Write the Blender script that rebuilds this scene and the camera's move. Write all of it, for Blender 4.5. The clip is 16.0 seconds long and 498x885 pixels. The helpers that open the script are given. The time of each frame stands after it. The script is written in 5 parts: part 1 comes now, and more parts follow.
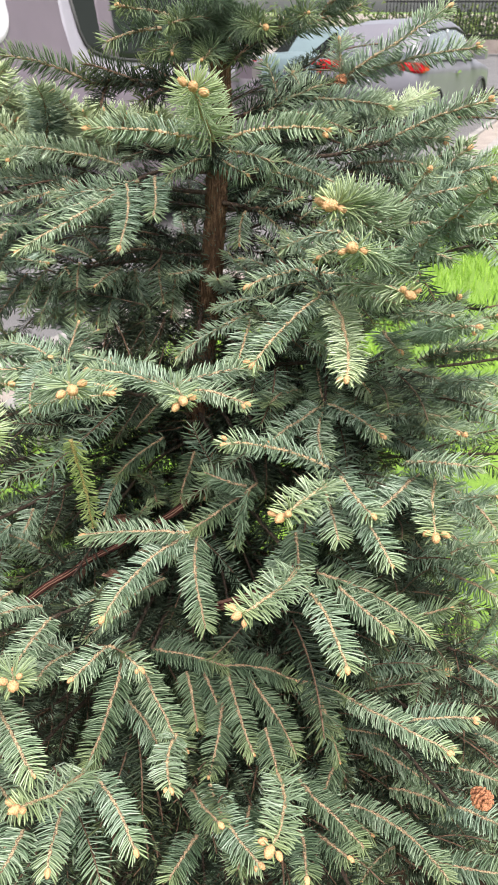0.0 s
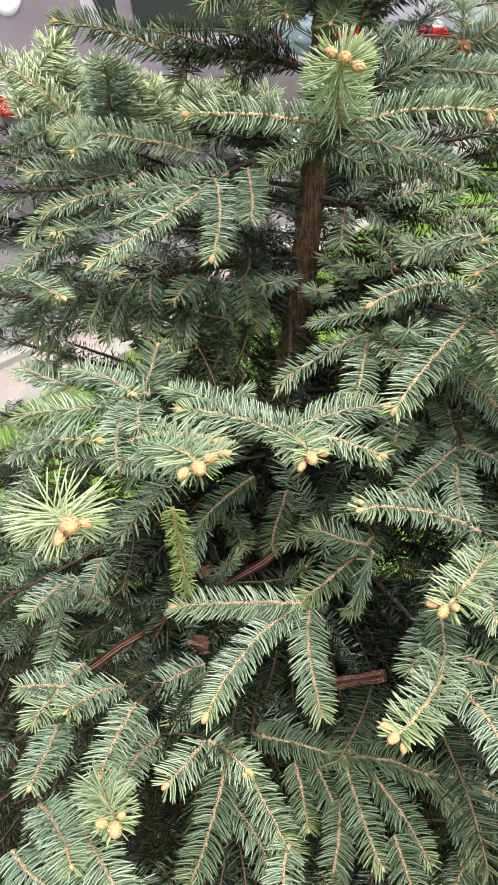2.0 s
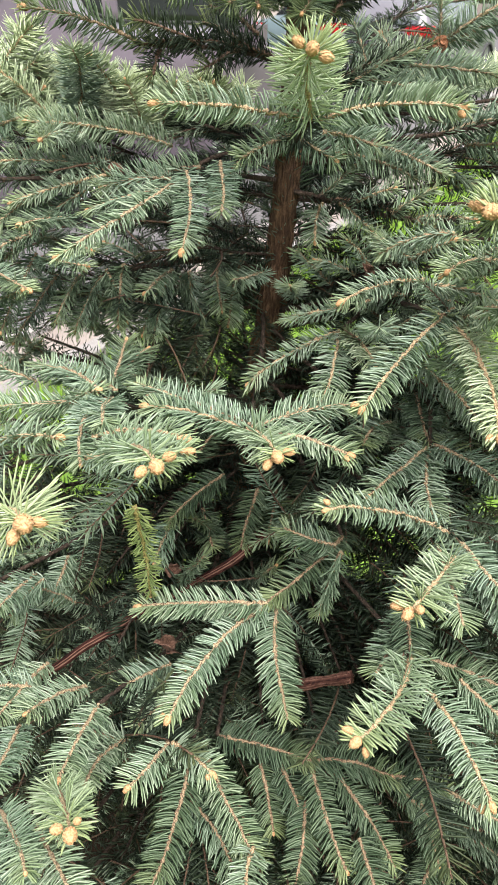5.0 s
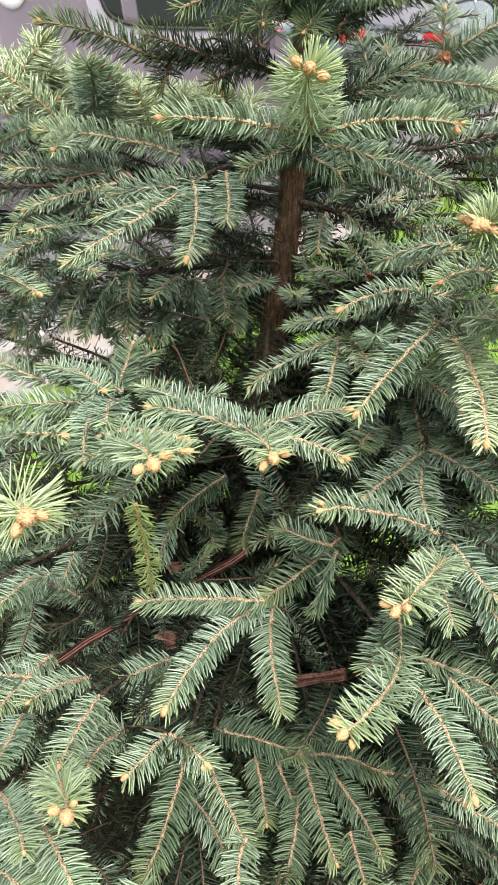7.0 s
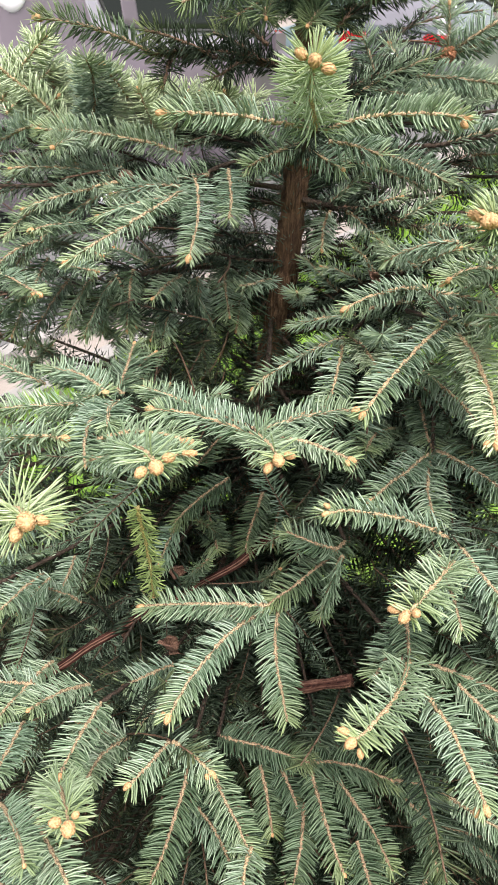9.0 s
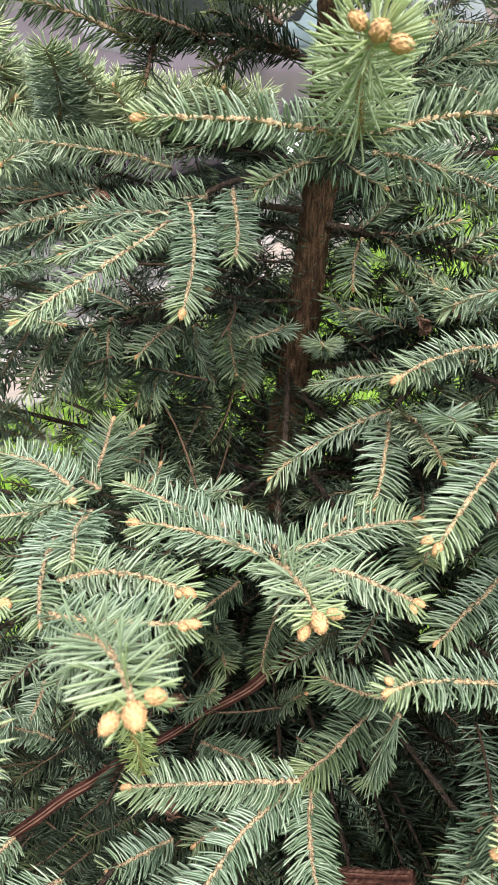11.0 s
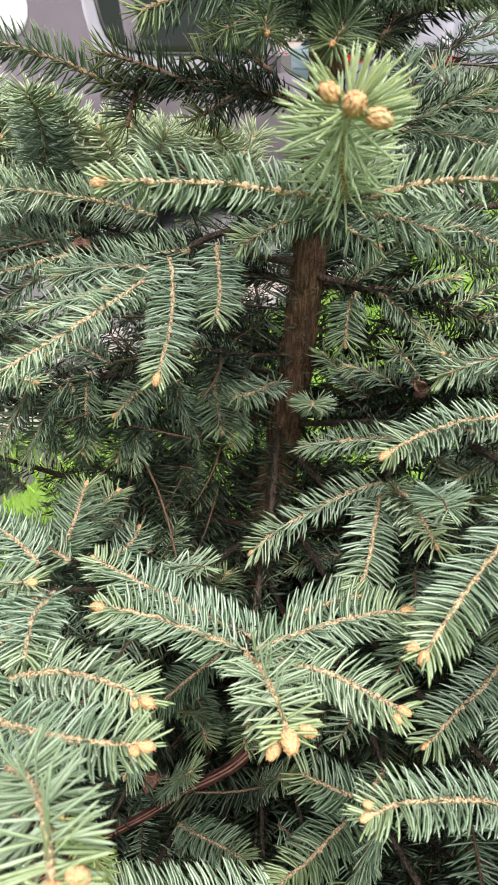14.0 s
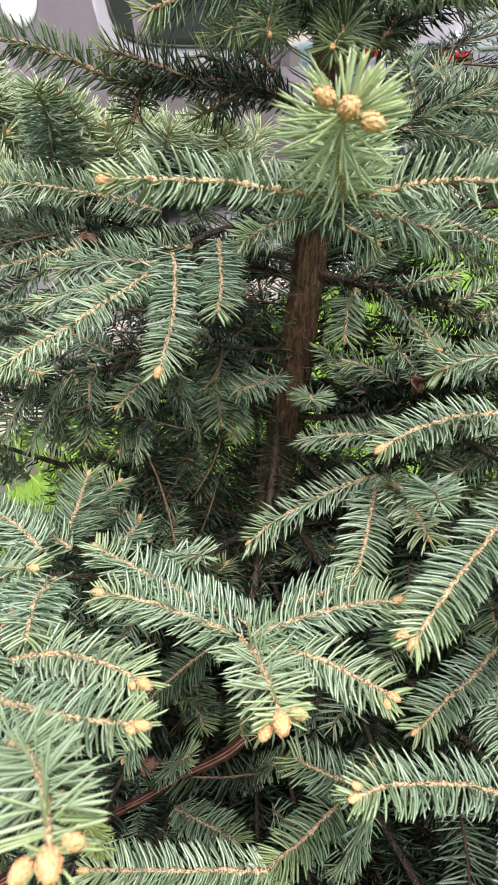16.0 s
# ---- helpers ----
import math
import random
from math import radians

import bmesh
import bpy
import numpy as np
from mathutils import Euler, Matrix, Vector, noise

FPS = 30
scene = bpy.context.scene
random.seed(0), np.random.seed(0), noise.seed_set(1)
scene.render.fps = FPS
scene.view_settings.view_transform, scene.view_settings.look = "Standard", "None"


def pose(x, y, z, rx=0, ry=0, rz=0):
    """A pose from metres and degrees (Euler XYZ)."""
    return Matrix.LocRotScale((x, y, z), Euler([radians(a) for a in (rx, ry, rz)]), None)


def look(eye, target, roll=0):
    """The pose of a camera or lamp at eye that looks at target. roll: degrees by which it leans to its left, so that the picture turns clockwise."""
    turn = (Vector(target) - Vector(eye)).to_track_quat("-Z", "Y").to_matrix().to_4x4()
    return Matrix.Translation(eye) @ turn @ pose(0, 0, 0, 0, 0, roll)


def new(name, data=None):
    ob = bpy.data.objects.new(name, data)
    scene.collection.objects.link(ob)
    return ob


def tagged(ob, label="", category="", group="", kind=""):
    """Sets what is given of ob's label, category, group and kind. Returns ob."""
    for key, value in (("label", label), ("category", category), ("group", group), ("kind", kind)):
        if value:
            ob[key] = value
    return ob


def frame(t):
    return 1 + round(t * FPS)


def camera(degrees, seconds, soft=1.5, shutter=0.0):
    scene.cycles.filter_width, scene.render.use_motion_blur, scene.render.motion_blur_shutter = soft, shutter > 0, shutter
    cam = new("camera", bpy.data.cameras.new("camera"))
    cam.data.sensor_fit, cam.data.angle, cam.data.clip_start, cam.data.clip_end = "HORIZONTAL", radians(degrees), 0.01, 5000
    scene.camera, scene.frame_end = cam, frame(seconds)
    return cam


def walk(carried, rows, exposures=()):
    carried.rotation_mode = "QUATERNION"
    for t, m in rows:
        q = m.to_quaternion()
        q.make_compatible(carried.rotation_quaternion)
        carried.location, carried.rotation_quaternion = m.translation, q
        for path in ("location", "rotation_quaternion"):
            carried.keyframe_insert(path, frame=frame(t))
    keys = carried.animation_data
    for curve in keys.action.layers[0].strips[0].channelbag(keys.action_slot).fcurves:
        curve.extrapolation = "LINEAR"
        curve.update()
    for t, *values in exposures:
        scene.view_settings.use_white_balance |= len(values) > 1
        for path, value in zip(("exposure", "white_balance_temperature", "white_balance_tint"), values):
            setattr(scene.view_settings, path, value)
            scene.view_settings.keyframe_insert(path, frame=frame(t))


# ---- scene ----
cam = camera(36.8, 16.0, soft=1.4)
cam.data.dof.use_dof = True
cam.data.dof.focus_distance, cam.data.dof.aperture_fstop = 0.53, 44.0
METRES, EYE, TILT, LEAN, TURN = 0.51, 1.7, -30.0, 0.0, 0.0
ROWS = [
    (0.0, 0.0, 0.0, 0.0, -0.0, 0.0, 0.0),
    (0.5, -0.0258, 0.0405, 0.0561, 0.14, -0.68, 0.31),
    (1.0, -0.0756, 0.0725, 0.0701, 0.15, -1.44, 0.57),
    (1.5, -0.1122, 0.1494, 0.0848, 1.18, -2.07, 0.81),
    (2.0, -0.1553, 0.2206, 0.109, 0.99, -1.88, 0.4),
    (2.5, -0.1423, 0.2562, 0.1285, 0.53, -1.92, 0.03),
    (3.0, -0.1355, 0.2447, 0.1198, -0.21, -2.0, -0.29),
    (3.5, -0.1333, 0.2392, 0.1175, -0.42, -2.0, -0.22),
    (6.0, -0.1362, 0.2379, 0.1075, -0.0, -2.29, -0.46),
    (6.5, -0.1198, 0.2298, 0.1127, 0.46, -2.08, -0.88),
    (7.0, -0.1163, 0.2047, 0.109, 0.7, -1.88, -1.17),
    (7.5, -0.1228, 0.1804, 0.1006, 1.22, -1.76, -1.2),
    (8.0, -0.1189, 0.1783, 0.0986, 1.18, -1.64, -1.24),
    (8.5, -0.1169, 0.1884, 0.099, 0.91, -1.72, -1.24),
    (11.0, -0.1475, 0.5041, 0.2239, 0.53, -1.73, 0.09),
    (11.5, -0.1428, 0.5635, 0.2583, 0.54, -0.79, -0.06),
    (12.0, -0.1396, 0.5765, 0.2834, 0.24, 0.05, -0.31),
    (12.5, -0.13, 0.5837, 0.28, -0.04, 0.27, -0.53),
    (13.0, -0.124, 0.5799, 0.279, 0.26, 0.2, -0.66),
    (13.5, -0.1178, 0.5718, 0.2756, 0.93, -0.19, -0.66),
    (14.0, -0.1171, 0.5619, 0.2798, 1.3, -0.39, -0.77),
    (14.5, -0.1186, 0.5549, 0.2782, 1.18, -0.52, -0.91),
    (15.0, -0.1185, 0.5479, 0.2772, 0.95, -0.75, -1.06),
    (15.5, -0.1092, 0.5502, 0.2775, 1.21, -0.8, -1.37),
    (16.0, -0.1111, 0.5447, 0.2776, 1.62, -0.81, -1.52),
]
walk(cam, [(t, pose(0, 0, EYE, TILT, LEAN, TURN) @ pose(METRES * x, METRES * y, METRES * z, 90 + pitch, roll, yaw)) for t, x, y, z, yaw, pitch, roll in ROWS])
SKY, SUN, EXPOSURE = 0.105, 4.5, 1.32

# ---- light ----
world = bpy.data.worlds.new("sky")
scene.world = world
world.use_nodes = True
wn = world.node_tree.nodes
sky = wn.new("ShaderNodeTexSky")
sky.sky_type, sky.sun_disc = "NISHITA", False
sky.sun_elevation, sky.sun_rotation = radians(64), radians(163)
sky.air_density, sky.dust_density = 1.0, 3.0
wn["Background"].inputs["Strength"].default_value = SKY
haze = wn.new("ShaderNodeHueSaturation")  # a thinly veiled, whitish sky
haze.inputs["Saturation"].default_value = 0.35
world.node_tree.links.new(sky.outputs["Color"], haze.inputs["Color"])
world.node_tree.links.new(haze.outputs["Color"], wn["Background"].inputs["Color"])
sun = new("sun", bpy.data.lights.new("sun", "SUN"))
sun.data.energy, sun.data.angle, sun.data.color = SUN, radians(55), (1.0, 0.948, 0.92)
sun.matrix_world = look((0.7, -2.3, 5.0), (0, 0, 0))
scene.view_settings.exposure = EXPOSURE


# ---- materials ----
def material(name, base, rough=0.6, metal=0.0, spec=0.5):
    m = bpy.data.materials.new(name)
    m.use_nodes = True
    b = m.node_tree.nodes["Principled BSDF"]
    b.inputs["Base Color"].default_value = (*base, 1)
    b.inputs["Roughness"].default_value = rough
    b.inputs["Metallic"].default_value = metal
    b.inputs["Specular IOR Level"].default_value = spec
    return m


def node(m, kind, **inputs):
    n = m.node_tree.nodes.new(kind)
    for key, value in inputs.items():
        n.inputs[key.replace("_", " ")].default_value = value
    return n


def link(m, a, b):
    m.node_tree.links.new(a, b)


def bsdf(m):
    return m.node_tree.nodes["Principled BSDF"]


def ramp(m, source, *stops):
    r = node(m, "ShaderNodeValToRGB")
    while len(r.color_ramp.elements) < len(stops):
        r.color_ramp.elements.new(0.5)
    for e, (p, c) in zip(r.color_ramp.elements, stops):
        e.position, e.color = p, (*c, 1)
    link(m, source, r.inputs["Fac"])
    return r


def mix(m, kind, fac, a, b):
    n = m.node_tree.nodes.new("ShaderNodeMix")
    n.data_type, n.blend_type = "RGBA", kind
    for socket, value in ((n.inputs[0], fac), (n.inputs[6], a), (n.inputs[7], b)):
        if isinstance(value, bpy.types.NodeSocket):
            link(m, value, socket)
        else:
            socket.default_value = value
    return n.outputs[2]


def coords(m, scale=(1, 1, 1), kind="Object"):
    c, s = node(m, "ShaderNodeTexCoord"), node(m, "ShaderNodeMapping")
    s.inputs["Scale"].default_value = scale
    link(m, c.outputs[kind], s.inputs["Vector"])
    return s.outputs["Vector"]


def noise_tex(m, scale, detail=4, vector=None, rough=0.55):
    n = node(m, "ShaderNodeTexNoise", Scale=scale, Detail=detail, Roughness=rough)
    link(m, vector or coords(m), n.inputs["Vector"])
    return n.outputs["Fac"]


def bump(m, height, strength, distance):
    b = node(m, "ShaderNodeBump", Strength=strength, Distance=distance)
    link(m, height, b.inputs["Height"])
    link(m, b.outputs["Normal"], bsdf(m).inputs["Normal"])


def needle_material(name, *stops, rough=0.5, spec=0.32, banded=True):
    m = material(name, stops[1][1], rough, spec=spec)
    geo, info = node(m, "ShaderNodeNewGeometry"), node(m, "ShaderNodeObjectInfo")
    col = ramp(m, geo.outputs["Random Per Island"], *stops).outputs["Color"]
    hue = ramp(m, info.outputs["Random"], (0.0, (0.84, 0.88, 0.88)), (0.55, (1, 1, 1)), (1.0, (1.13, 1.1, 1.02))).outputs["Color"]
    col = mix(m, "MULTIPLY", 1.0, col, hue)
    tip = node(m, "ShaderNodeAttribute")
    tip.attribute_name = "young"
    fade = node(m, "ShaderNodeMath")
    fade.operation = "MULTIPLY"
    fade.inputs[1].default_value = 0.42
    link(m, tip.outputs["Fac"], fade.inputs[0])
    col = mix(m, "MIX", fade.outputs[0], col, (0.28, 0.32, 0.125, 1))
    if banded:  # pale waxy band along the ridge, deep green edges
        ridge = node(m, "ShaderNodeAttribute")
        ridge.attribute_name = "ridge"
        band = ramp(m, ridge.outputs["Fac"], (0.1, (0.6, 0.68, 0.58)), (0.45, (0.94, 0.97, 0.93)), (0.9, (1.16, 1.16, 1.21))).outputs["Color"]
        col = mix(m, "MULTIPLY", 1.0, col, band)
    wax = ramp(m, noise_tex(m, 420, 2), (0.42, (1, 1, 1)), (0.75, (1.16, 1.17, 1.22))).outputs["Color"]
    link(m, mix(m, "MULTIPLY", 1.0, col, wax), bsdf(m).inputs["Base Color"])
    bsdf(m).inputs["Subsurface Weight"].default_value = 0.0
    tr = node(m, "ShaderNodeBsdfTranslucent")
    link(m, mix(m, "MULTIPLY", 1.0, col, (1.0, 1.15, 0.75, 1)), tr.inputs["Color"])
    mx = node(m, "ShaderNodeMixShader", Fac=0.12)
    out = m.node_tree.nodes["Material Output"]
    link(m, bsdf(m).outputs[0], mx.inputs[1])
    link(m, tr.outputs[0], mx.inputs[2])
    link(m, mx.outputs[0], out.inputs["Surface"])
    return m


NEEDLE = {
    "": needle_material("blue_green_needles", (0.0, (0.08, 0.122, 0.073)), (0.5, (0.17, 0.23, 0.157)), (1.0, (0.275, 0.328, 0.25))),
    "new": needle_material("pale_young_needles", (0.0, (0.11, 0.158, 0.092)), (0.5, (0.188, 0.243, 0.166)), (1.0, (0.27, 0.322, 0.244))),
    # darker copy of the blue-green needles, for shoots that should look shaded
    "shade": needle_material("shaded_green_needles", (0.0, (0.058, 0.092, 0.052)), (0.5, (0.115, 0.16, 0.1)), (1.0, (0.19, 0.235, 0.166))),
    "lime": needle_material("yellow_green_needles", (0.0, (0.12, 0.155, 0.05)), (0.5, (0.2, 0.24, 0.085)), (1.0, (0.33, 0.37, 0.15))),
    # true deep green low down; on the top shoots it imitates shade
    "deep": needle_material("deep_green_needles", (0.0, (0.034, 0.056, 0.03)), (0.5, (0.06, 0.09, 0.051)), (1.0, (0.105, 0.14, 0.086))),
    # pale young needles, brightened further to imitate sunlight on them
    "pale": needle_material("sunlit_pale_needles", (0.0, (0.23, 0.28, 0.165)), (0.5, (0.34, 0.395, 0.255)), (1.0, (0.44, 0.49, 0.345))),
    # older needles, darkened further to imitate the shade inside the tree
    "old_shaded": needle_material("shaded_old_needles", (0.0, (0.011, 0.017, 0.01)), (0.5, (0.026, 0.037, 0.023)), (1.0, (0.055, 0.072, 0.047)), spec=0.15),
}


def bark_material(name, dark, mid, light, scale, cracks=0.55):
    m = material(name, mid, 0.9, spec=0.25)
    v = coords(m, (1, 1, 0.3))
    n = noise_tex(m, scale, 6, v, 0.7)
    cell = node(m, "ShaderNodeTexVoronoi", Scale=scale * 2.2)
    cell.feature = "DISTANCE_TO_EDGE"
    torn = node(m, "ShaderNodeVectorMath")
    torn.operation = "ADD"
    link(m, coords(m, (1, 1, 0.16)), torn.inputs[0])
    link(m, mix(m, "MULTIPLY", 1.0, noise_tex(m, scale * 2.0, 3), (0.009, 0.009, 0.009, 1)), torn.inputs[1])
    link(m, torn.outputs[0], cell.inputs["Vector"])
    fibre = noise_tex(m, scale * 3.2, 5, coords(m, (1, 1, 0.07)), 0.7)
    c = ramp(m, mix(m, "MIX", 0.62, n, fibre), (0.36, dark), (0.5, mid), (0.64, light)).outputs["Color"]
    crack = ramp(m, cell.outputs["Distance"], (0.0, (cracks, cracks, cracks)), (0.10, (1, 1, 1))).outputs["Color"]
    link(m, mix(m, "MULTIPLY", 1.0, c, crack), bsdf(m).inputs["Base Color"])
    bump(m, mix(m, "MULTIPLY", 1.0, mix(m, "MIX", 0.5, n, fibre), crack), 1.0, 0.006)
    return m


BARK = bark_material("brown_flaking_bark", (0.03, 0.015, 0.008), (0.105, 0.057, 0.03), (0.25, 0.15, 0.083), 190, 0.6)
LIMB = bark_material("grey_brown_limb_bark", (0.022, 0.015, 0.011), (0.055, 0.037, 0.026), (0.12, 0.085, 0.062), 220, 0.9)
REDWOOD = material("reddish_fibrous_dead_wood", (0.13, 0.05, 0.03), 0.95, spec=0.1)
fibre = node(REDWOOD, "ShaderNodeAttribute")
fibre.attribute_name = "young"
blend = mix(REDWOOD, "MIX", 0.35, fibre.outputs["Color"], noise_tex(REDWOOD, 260, 5))
link(REDWOOD, ramp(REDWOOD, blend, (0.22, (0.014, 0.006, 0.005)), (0.5, (0.062, 0.026, 0.019)), (0.8, (0.16, 0.09, 0.066))).outputs["Color"], bsdf(REDWOOD).inputs["Base Color"])
bump(REDWOOD, blend, 0.8, 0.002)


def twig_material(name, a, b, rough=0.7, relief=1.0):
    m = material(name, a, rough, spec=0.3)
    n = noise_tex(m, 900, 4)
    link(m, ramp(m, n, (0.38, a), (0.6, b)).outputs["Color"], bsdf(m).inputs["Base Color"])
    bump(m, n, relief, 0.001)
    return m


# lighter and darker twig copies imitate sun and shade, as with the needles
TWIG = {
    "": twig_material("tan_twig", (0.07, 0.044, 0.026), (0.36, 0.28, 0.17)),
    "new": twig_material("orange_young_twig", (0.12, 0.075, 0.042), (0.41, 0.315, 0.185)),
    "pale": twig_material("pale_orange_twig", (0.16, 0.10, 0.055), (0.46, 0.35, 0.2)),
    "shade": twig_material("shaded_tan_twig", (0.07, 0.043, 0.026), (0.31, 0.235, 0.142)),
    "lime": twig_material("straw_yellow_twig", (0.13, 0.095, 0.035), (0.42, 0.34, 0.14)),
    "deep": twig_material("brown_tan_twig", (0.07, 0.042, 0.025), (0.26, 0.19, 0.115)),
    "old_shaded": twig_material("shaded_old_twig", (0.045, 0.026, 0.016), (0.13, 0.08, 0.05)),
}
BUD = twig_material("orange_papery_bud", (0.36, 0.2, 0.09), (0.5, 0.315, 0.165), 0.85, 0.5)
CONE = twig_material("brown_dry_cone", (0.14, 0.05, 0.025), (0.35, 0.16, 0.08))
LEAF = twig_material("dry_brown_leaf", (0.075, 0.033, 0.022), (0.2, 0.115, 0.078))


# ---- building helpers ----
def mesh_of(name, verts, faces, mat, smooth=True):
    me = bpy.data.meshes.new(name)
    me.from_pydata([tuple(v) for v in verts], [], faces)
    me.materials.append(mat)
    if smooth:
        me.polygons.foreach_set("use_smooth", [True] * len(me.polygons))
    me.update()
    return me


# how near each corner of a needle lies to its ridge, for the three kinds of needle
RIDGES = [(0.4, 0.35, 0.35, 1.0, 0.6), (0.4, 0.4, 1.0, 0.4, 0.4, 1.0, 0.6), (0.0, 1.0, 0.0, 0.6) * 3 + (0.6,)]


def tri_mesh(name, verts, tris, mat, young=None, ridge=None):
    """A mesh from arrays of places and triangles; young: how near each needle stands to the tip of its shoot."""
    me = bpy.data.meshes.new(name)
    nv, nt = len(verts), len(tris)
    me.vertices.add(nv)
    me.vertices.foreach_set("co", np.asarray(verts, np.float32).ravel())
    me.loops.add(nt * 3)
    me.loops.foreach_set("vertex_index", np.asarray(tris, np.int32).ravel())
    me.polygons.add(nt)
    me.polygons.foreach_set("loop_start", np.arange(0, nt * 3, 3, dtype=np.int32))
    me.polygons.foreach_set("loop_total", np.full(nt, 3, np.int32))
    me.polygons.foreach_set("use_smooth", np.ones(nt, bool))
    me.materials.append(mat)
    me.update(calc_edges=True)
    if young is not None:
        me.attributes.new("young", "FLOAT", "POINT").data.foreach_set("value", np.asarray(young, np.float32))
    if ridge is not None:
        pattern = np.array(RIDGES[ridge], np.float32)
        me.attributes.new("ridge", "FLOAT", "POINT").data.foreach_set("value", np.tile(pattern, nv // len(pattern)))
    return me


def child(name, me, parent, label="", kind="", m=None):
    ob = new(name, me)
    ob.parent = parent
    if m is not None:
        ob.matrix_basis = m
    return tagged(ob, label, kind=kind)


def part(name, bm, mat, parent, label=""):
    me = bpy.data.meshes.new(name)
    bm.to_mesh(me)
    bm.free()
    me.materials.append(mat)
    return child(name, me, parent, label)


def frames_along(pts):
    """Tangents, sideways and upward directions along a polyline."""
    t = np.gradient(pts, axis=0)
    t /= np.linalg.norm(t, axis=1)[:, None] + 1e-9
    side = np.cross(t, (0, 0, 1.0))
    flat = np.linalg.norm(side, axis=1) < 0.15
    side[flat] = np.cross(t[flat], (0, 1.0, 0))
    side /= np.linalg.norm(side, axis=1)[:, None] + 1e-9
    return t, side, np.cross(side, t)


def smooth_line(points, n):
    """A Catmull-Rom line through a few places."""
    p = np.array([2 * np.array(points[0]) - points[1], *points, 2 * np.array(points[-1]) - points[-2]], float)
    out = []
    for u in np.linspace(0, len(points) - 1 - 1e-6, n):
        i, f = int(u), u - int(u)
        a, b, c, d = p[i : i + 4]
        out.append(0.5 * (2 * b + (c - a) * f + (2 * a - 5 * b + 4 * c - d) * f * f + (3 * b - a - 3 * c + d) * f**3))
    return np.array(out)


def tube(pts, radii, sides=8, wobble=0.0, rng=None):
    """Places and triangles of a tapered tube along a line, closed at both ends."""
    t, s, u = frames_along(pts)
    a = np.linspace(0, 2 * np.pi, sides, endpoint=False)
    r = np.asarray(radii)[:, None] * (1 + (wobble * rng.standard_normal((len(pts), sides)) if wobble else 0))
    ring = pts[:, None] + r[..., None] * (np.cos(a)[None, :, None] * s[:, None] + np.sin(a)[None, :, None] * u[:, None])
    v = np.concatenate([ring.reshape(-1, 3), pts[:1], pts[-1:]])
    n, f = len(pts), []
    for i in range(n - 1):
        for j in range(sides):
            k = (j + 1) % sides
            q = (i * sides + j, i * sides + k, (i + 1) * sides + k, (i + 1) * sides + j)
            f += [(q[0], q[1], q[2]), (q[0], q[2], q[3])]
    for j in range(sides):
        k = (j + 1) % sides
        f += [(n * sides, k, j), (n * sides + 1, (n - 1) * sides + j, (n - 1) * sides + k)]
    return v, np.array(f)


